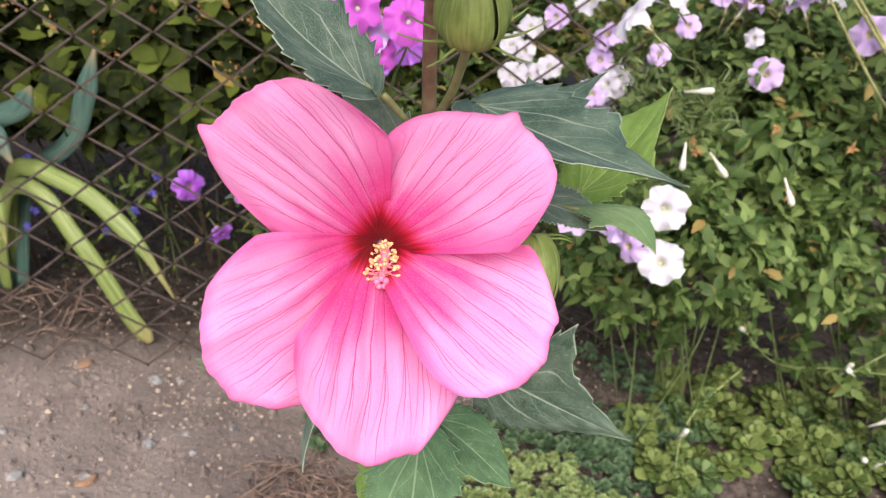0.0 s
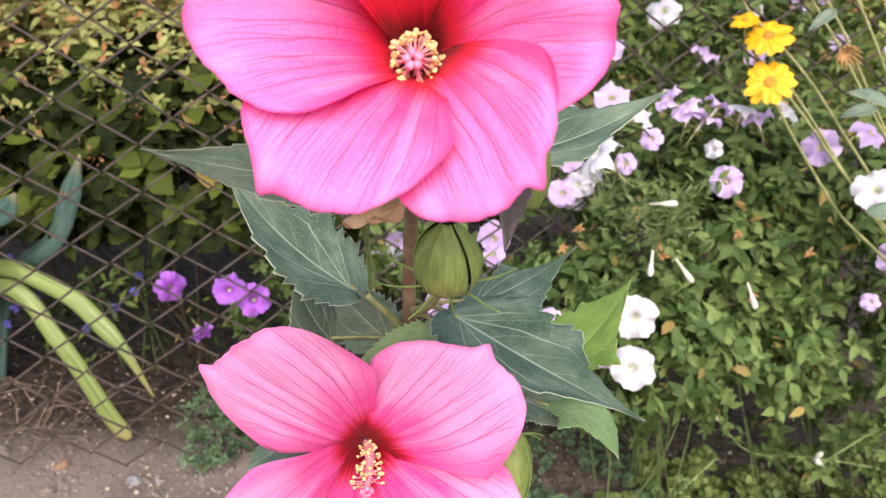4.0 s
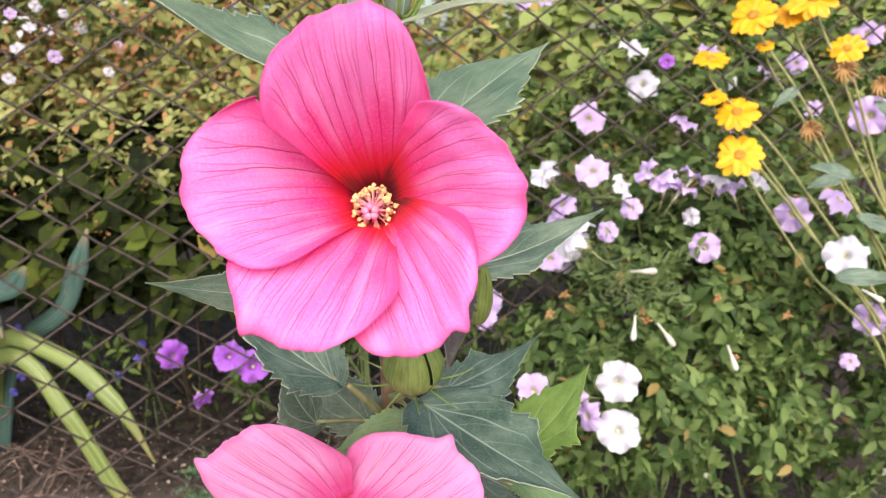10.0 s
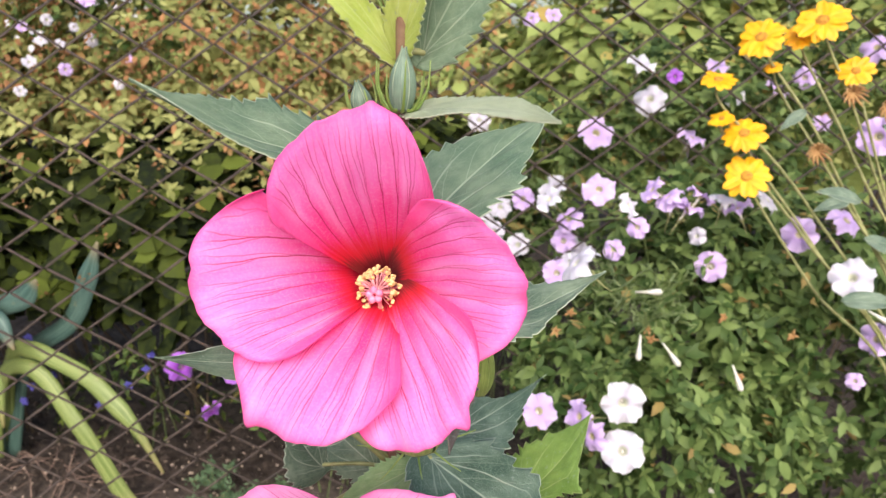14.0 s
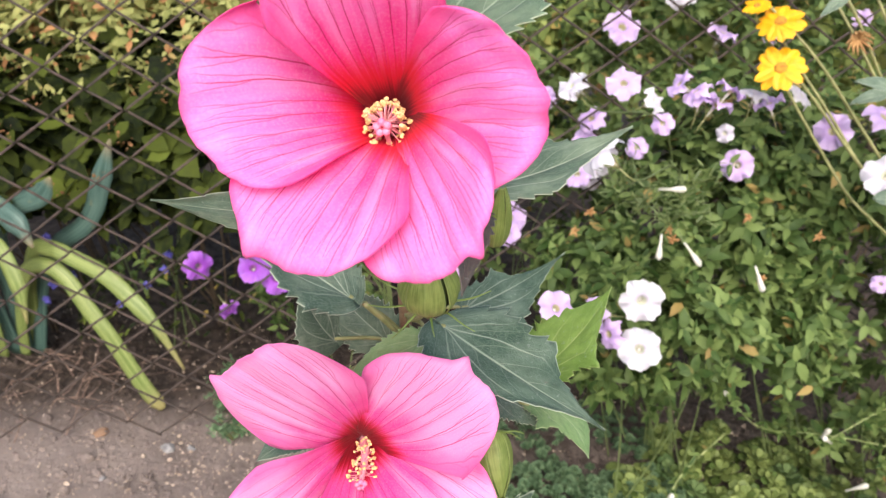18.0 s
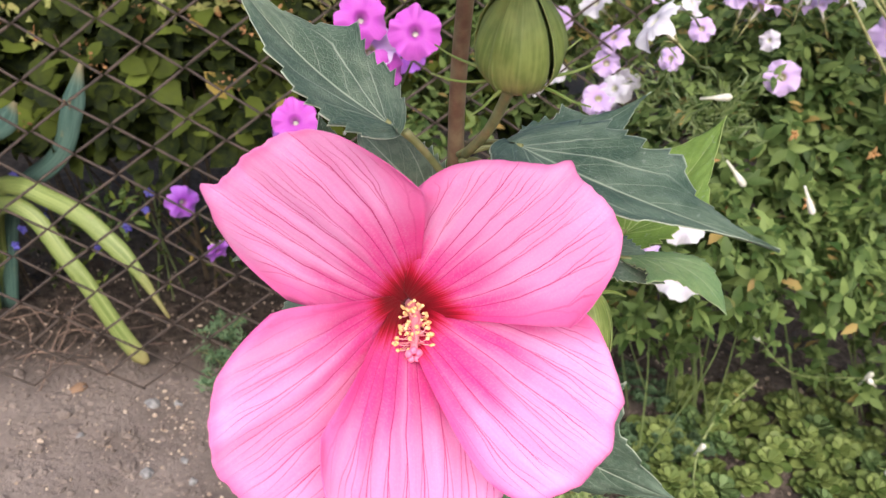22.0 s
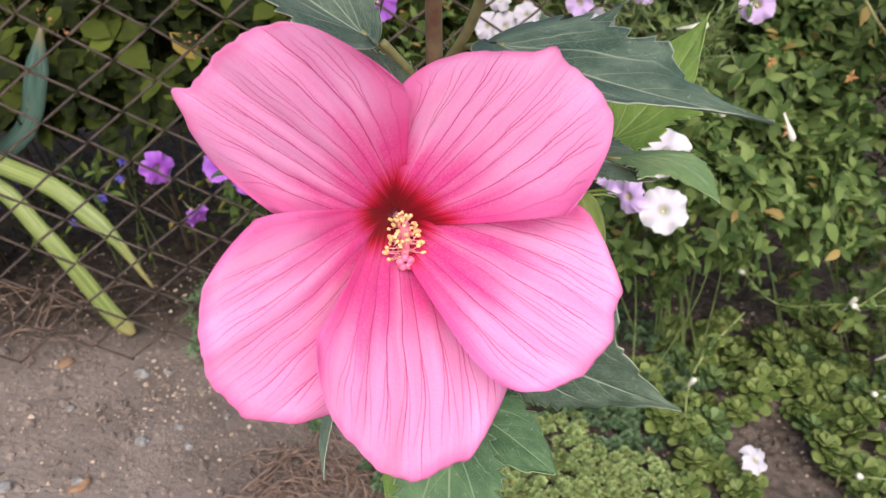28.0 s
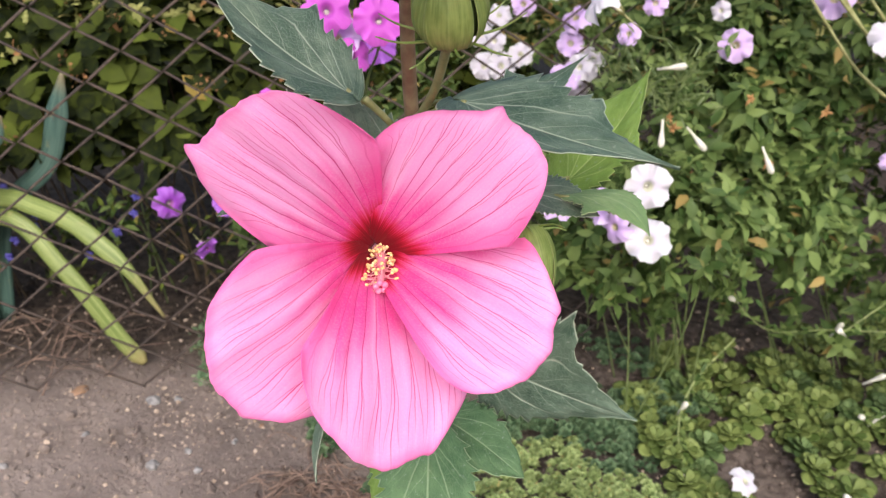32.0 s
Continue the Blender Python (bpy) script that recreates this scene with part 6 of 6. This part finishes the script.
carpet("stonecrop_mat", "pale green stonecrop mat covering the soil", [((0.24, 0.96), (0.24, 0.20), 1000), ((0.12, 0.82), (0.16, 0.14), 450), ((0.42, 0.90), (0.16, 0.18), 450)], M_SEDUM, 3, (0.008, 0.014), 0.045, 1)
carpet("blue_stonecrop_mat", "blue-green stonecrop creeping over the soil", [((0.30, 1.20), (0.20, 0.12), 420), ((-0.10, 1.14), (0.10, 0.10), 150), ((0.0, 1.02), (0.08, 0.1), 120), ((-0.38, 1.36), (0.07, 0.05), 60), ((0.42, 1.30), (0.16, 0.12), 260), ((0.34, 1.45), (0.2, 0.14), 200)], M_SEDUM_BLUE, 4, (0.009, 0.017), 0.045, 1)


def rosette_meshes():
    """A few fleshy rosettes of rounded spoon-shaped leaves, shared by all plants of the bed."""
    made = []
    for variant in range(6):
        rng = random.Random(200 + variant)
        verts, faces = [], []
        count = 15 + variant
        for k in range(count):
            a = k * 2.39996 + rng.uniform(-0.15, 0.15)
            f = 1 - k / count
            length, rise = (0.42 + 0.58 * f) * rng.uniform(0.88, 1.1), 0.12 + 1.3 * (1 - f) ** 1.3
            way = unit((math.cos(a), math.sin(a), rise))
            side = unit((-math.sin(a), math.cos(a), rng.uniform(-0.2, 0.2)))
            up = np.cross(way, side)
            root = np.array((0, 0, 0.30 * (1 - f)))
            start = len(verts)
            outline = ((0.05, 0.09), (0.4, 0.20), (0.68, 0.35), (0.88, 0.33), (1.0, 0.14))
            for s, w in outline:
                for q, lift in ((-1, 0.05), (-0.55, 0.0), (0.55, 0.0), (1, 0.05)):
                    verts.append(root + length * (way * (s - 0.03 * abs(q)) + side * w * q + up * (lift - 0.16 * s * s)))
                for q in (-0.6, 0.6):
                    verts.append(root + length * (way * s + side * w * q + up * (-0.07 - 0.16 * s * s)))
            for r in range(4):
                o, p = start + r * 6, start + (r + 1) * 6
                for i, j in ((0, 1), (1, 2), (2, 3), (3, 5), (5, 4), (4, 0)):
                    faces.append((o + i, o + j, p + j, p + i))
            o = start + 24
            faces.append((o, o + 1, o + 2, o + 3, o + 5, o + 4))
        mesh = bpy.data.meshes.new("rosette")
        mesh.from_pydata([tuple(v) for v in verts], [], faces)
        mesh.polygons.foreach_set("use_smooth", [True] * len(mesh.polygons))
        mesh.materials.append((M_ROSETTE_BLUE if variant == 4 else M_ROSETTE))
        made.append(mesh)
    return made


ROSETTES = rosette_meshes()


def rosette_bed(label, centre, patches, seed):
    """One spreading houseleek-like plant: many rosettes sitting close on the soil."""
    bed = thing("stonecrop_plant", (*centre, ground_z(*centre)), label, "plant", "stonecrop plants in the bed")
    rng = random.Random(seed)
    taken = []
    for (x, y), (rx, ry), count in patches:
        for _ in range(count):
            for _ in range(12):
                a, r = rng.uniform(0, 6.283), math.sqrt(rng.random())
                px, py = x + rx * r * math.cos(a), y + ry * r * math.sin(a)
                size = rng.uniform(0.028, 0.050)
                if all((px - qx) ** 2 + (py - qy) ** 2 > (0.62 * (size + q)) ** 2 for qx, qy, q in taken):
                    break
            else:
                continue
            taken.append((px, py, size))
            ob = new("rosette", rng.choice(ROSETTES))
            ob.parent = bed
            lean = Vector((rng.uniform(-0.4, 0.4), rng.uniform(-0.55, 0.15), 1)).to_track_quat("Z", "Y").to_matrix().to_4x4()
            z = ground_z(px, py) + rng.uniform(0.0, 0.045)
            ob.matrix_local = Matrix.Translation(Vector(local(bed, (px, py, z)))) @ lean @ Matrix.Rotation(rng.uniform(0, 6), 4, "Z") @ Matrix.Diagonal((size, size, size, 1))
            stalk = tube("stalk", [(0, 0, -1.6), (0.05, 0, -0.8), (0, 0, 0.1)], [0.09, 0.08, 0.1], M_PETIOLE, ob, sides=6) if z - ground_z(px, py) > 0.02 else None
    return bed


rosette_bed("olive green stonecrop with fleshy rounded rosettes", (0.52, 1.22), [((0.50, 1.24), (0.10, 0.15), 30), ((0.50, 1.02), (0.06, 0.10), 12)], 5)
rosette_bed("olive green stonecrop with fleshy rounded rosettes", (0.62, 1.50), [((0.70, 1.42), (0.20, 0.12), 42), ((0.73, 1.30), (0.12, 0.10), 20)], 6)
rosette_bed("olive green stonecrop with fleshy rounded rosettes", (0.86, 1.16), [((0.86, 1.14), (0.18, 0.24), 70), ((0.74, 0.88), (0.12, 0.10), 18)], 7)
rosette_bed("dark green stonecrop with fleshy rounded rosettes", (1.05, 1.40), [((1.08, 1.46), (0.28, 0.24), 70), ((1.05, 0.95), (0.2, 0.25), 40)], 8)


# ---- stones, shards and litter on the soil ----
def pebble(name, x, y, size, flat, material, label, seed):
    bm = bmesh.new()
    bmesh.ops.create_icosphere(bm, subdivisions=3, radius=1.0)
    rng = random.Random(seed)
    off = Vector((rng.uniform(0, 9), rng.uniform(0, 9), rng.uniform(0, 9)))
    sx, sy = rng.uniform(0.8, 1.2), rng.uniform(0.55, 0.9)
    for v in bm.verts:
        v.co *= 1 + 0.45 * noise.noise(v.co * 1.3 + off) + 0.06 * noise.noise(v.co * 4 + off)
        v.co = Vector((v.co.x * size * sx, v.co.y * size * sy, v.co.z * size * flat))
    ob = part(name, bm, material)
    ob.matrix_world = Matrix.Translation((x, y, ground_z(x, y) + size * flat * 0.35)) @ Matrix.Rotation(rng.uniform(0, 6), 4, "Z")
    return tagged(ob, label, "stone", "pebbles on the soil")


for k, (x, y, s) in enumerate([(-0.525, 1.207, 0.017), (-0.446, 1.018, 0.014), (-0.505, 0.92, 0.012), (-0.61, 0.90, 0.013), (-0.40, 1.06, 0.010), (-0.48, 1.22, 0.009), (-0.60, 1.09, 0.008), (-0.37, 1.02, 0.009), (-0.33, 1.10, 0.008), (-0.70, 1.00, 0.010), (0.608, 1.233, 0.016), (0.585, 1.20, 0.013), (0.78, 1.42, 0.02)]):
    pebble("pebble", x, y, s, 0.55, M_STONE, "small grey stone half sunk in soil", k)
for k, (x, y, s) in enumerate([(-0.675, 1.216, 0.018), (-0.50, 0.915, 0.017), (-0.30, 1.16, 0.007), (-0.42, 1.3, 0.008), (-0.25, 1.25, 0.007)]):
    pebble("clay_shard", x, y, s, 0.3, M_SHARD, "flat piece of reddish clay", 40 + k)


def crumbs():
    """Grit and clods strewn over the bare soil."""
    rng = np.random.default_rng(8)
    bm = bmesh.new()
    bmesh.ops.create_icosphere(bm, subdivisions=1, radius=1.0)
    bv = np.array([v.co[:] for v in bm.verts])
    bf = np.array([[v.index for v in f.verts] for f in bm.faces])
    bm.free()
    for name, material, count, low, high, label in (("soil_clods", M_SOIL, 4200, 0.0018, 0.0075, "small brown soil clods"), ("grit", M_GRIT, 2600, 0.0011, 0.0034, "pale grit and seed husks on the soil")):
        verts, faces = [], []
        for k in range(count):
            x, y = rng.uniform(-1.1, 1.0), rng.uniform(0.55, 1.75)
            if name == "grit" and k % 24 == 0:
                x, y = rng.normal(-0.42, 0.07), rng.normal(1.16, 0.06)
            s = rng.uniform(low, high) ** 1.0 * (1.0 if rng.random() < 0.9 else 1.7)
            jig = 1 + rng.normal(size=(len(bv), 1)) * 0.18
            scale = rng.uniform(0.6, 1.3, 3) * s
            verts.append(bv * jig * scale + (x, y, ground_z(x, y) + s * 0.2))
            faces.append(bf + k * len(bv))
        ob = raw_mesh(name, np.vstack(verts).tolist(), np.vstack(faces).tolist(), material, smooth=False)
        tagged(ob, label, "soil litter", kind="stuff")


crumbs()


def dry_litter():
    """Dry stalks and root fibres lying near the mallow's foot and by the iris."""
    rng = random.Random(12)
    verts, faces = [], []
    for k in range(200):
        if k < 160:
            x, y = rng.gauss(-0.14, 0.055), rng.gauss(0.96, 0.06)
            length = rng.uniform(0.04, 0.12)
        else:
            x, y = rng.gauss(-0.86, 0.10), rng.gauss(1.38, 0.09)
            length = rng.uniform(0.06, 0.16)
        a, lift = rng.uniform(0, 6.28), rng.uniform(0.0, 0.04 if k < 160 else 0.06)
        p = [np.array((x + length * (q - 0.5) * math.cos(a + 0.8 * q), y + length * (q - 0.5) * math.sin(a + 0.8 * q), 0.0)) for q in (0, 0.33, 0.66, 1)]
        for q, v in enumerate(p):
            v[2] = ground_z(v[0], v[1]) + 0.002 + lift * math.sin(math.pi * q / 3) * rng.uniform(0.5, 1)
        add_tube(verts, faces, curve(p, 3), np.linspace(0.0016, 0.0007, 10), 5)
    ob = raw_mesh("dry_litter", verts, faces, M_STRAW)
    tagged(ob, "dry brown stalks and fibres on the soil", "plant litter", kind="stuff")


dry_litter()
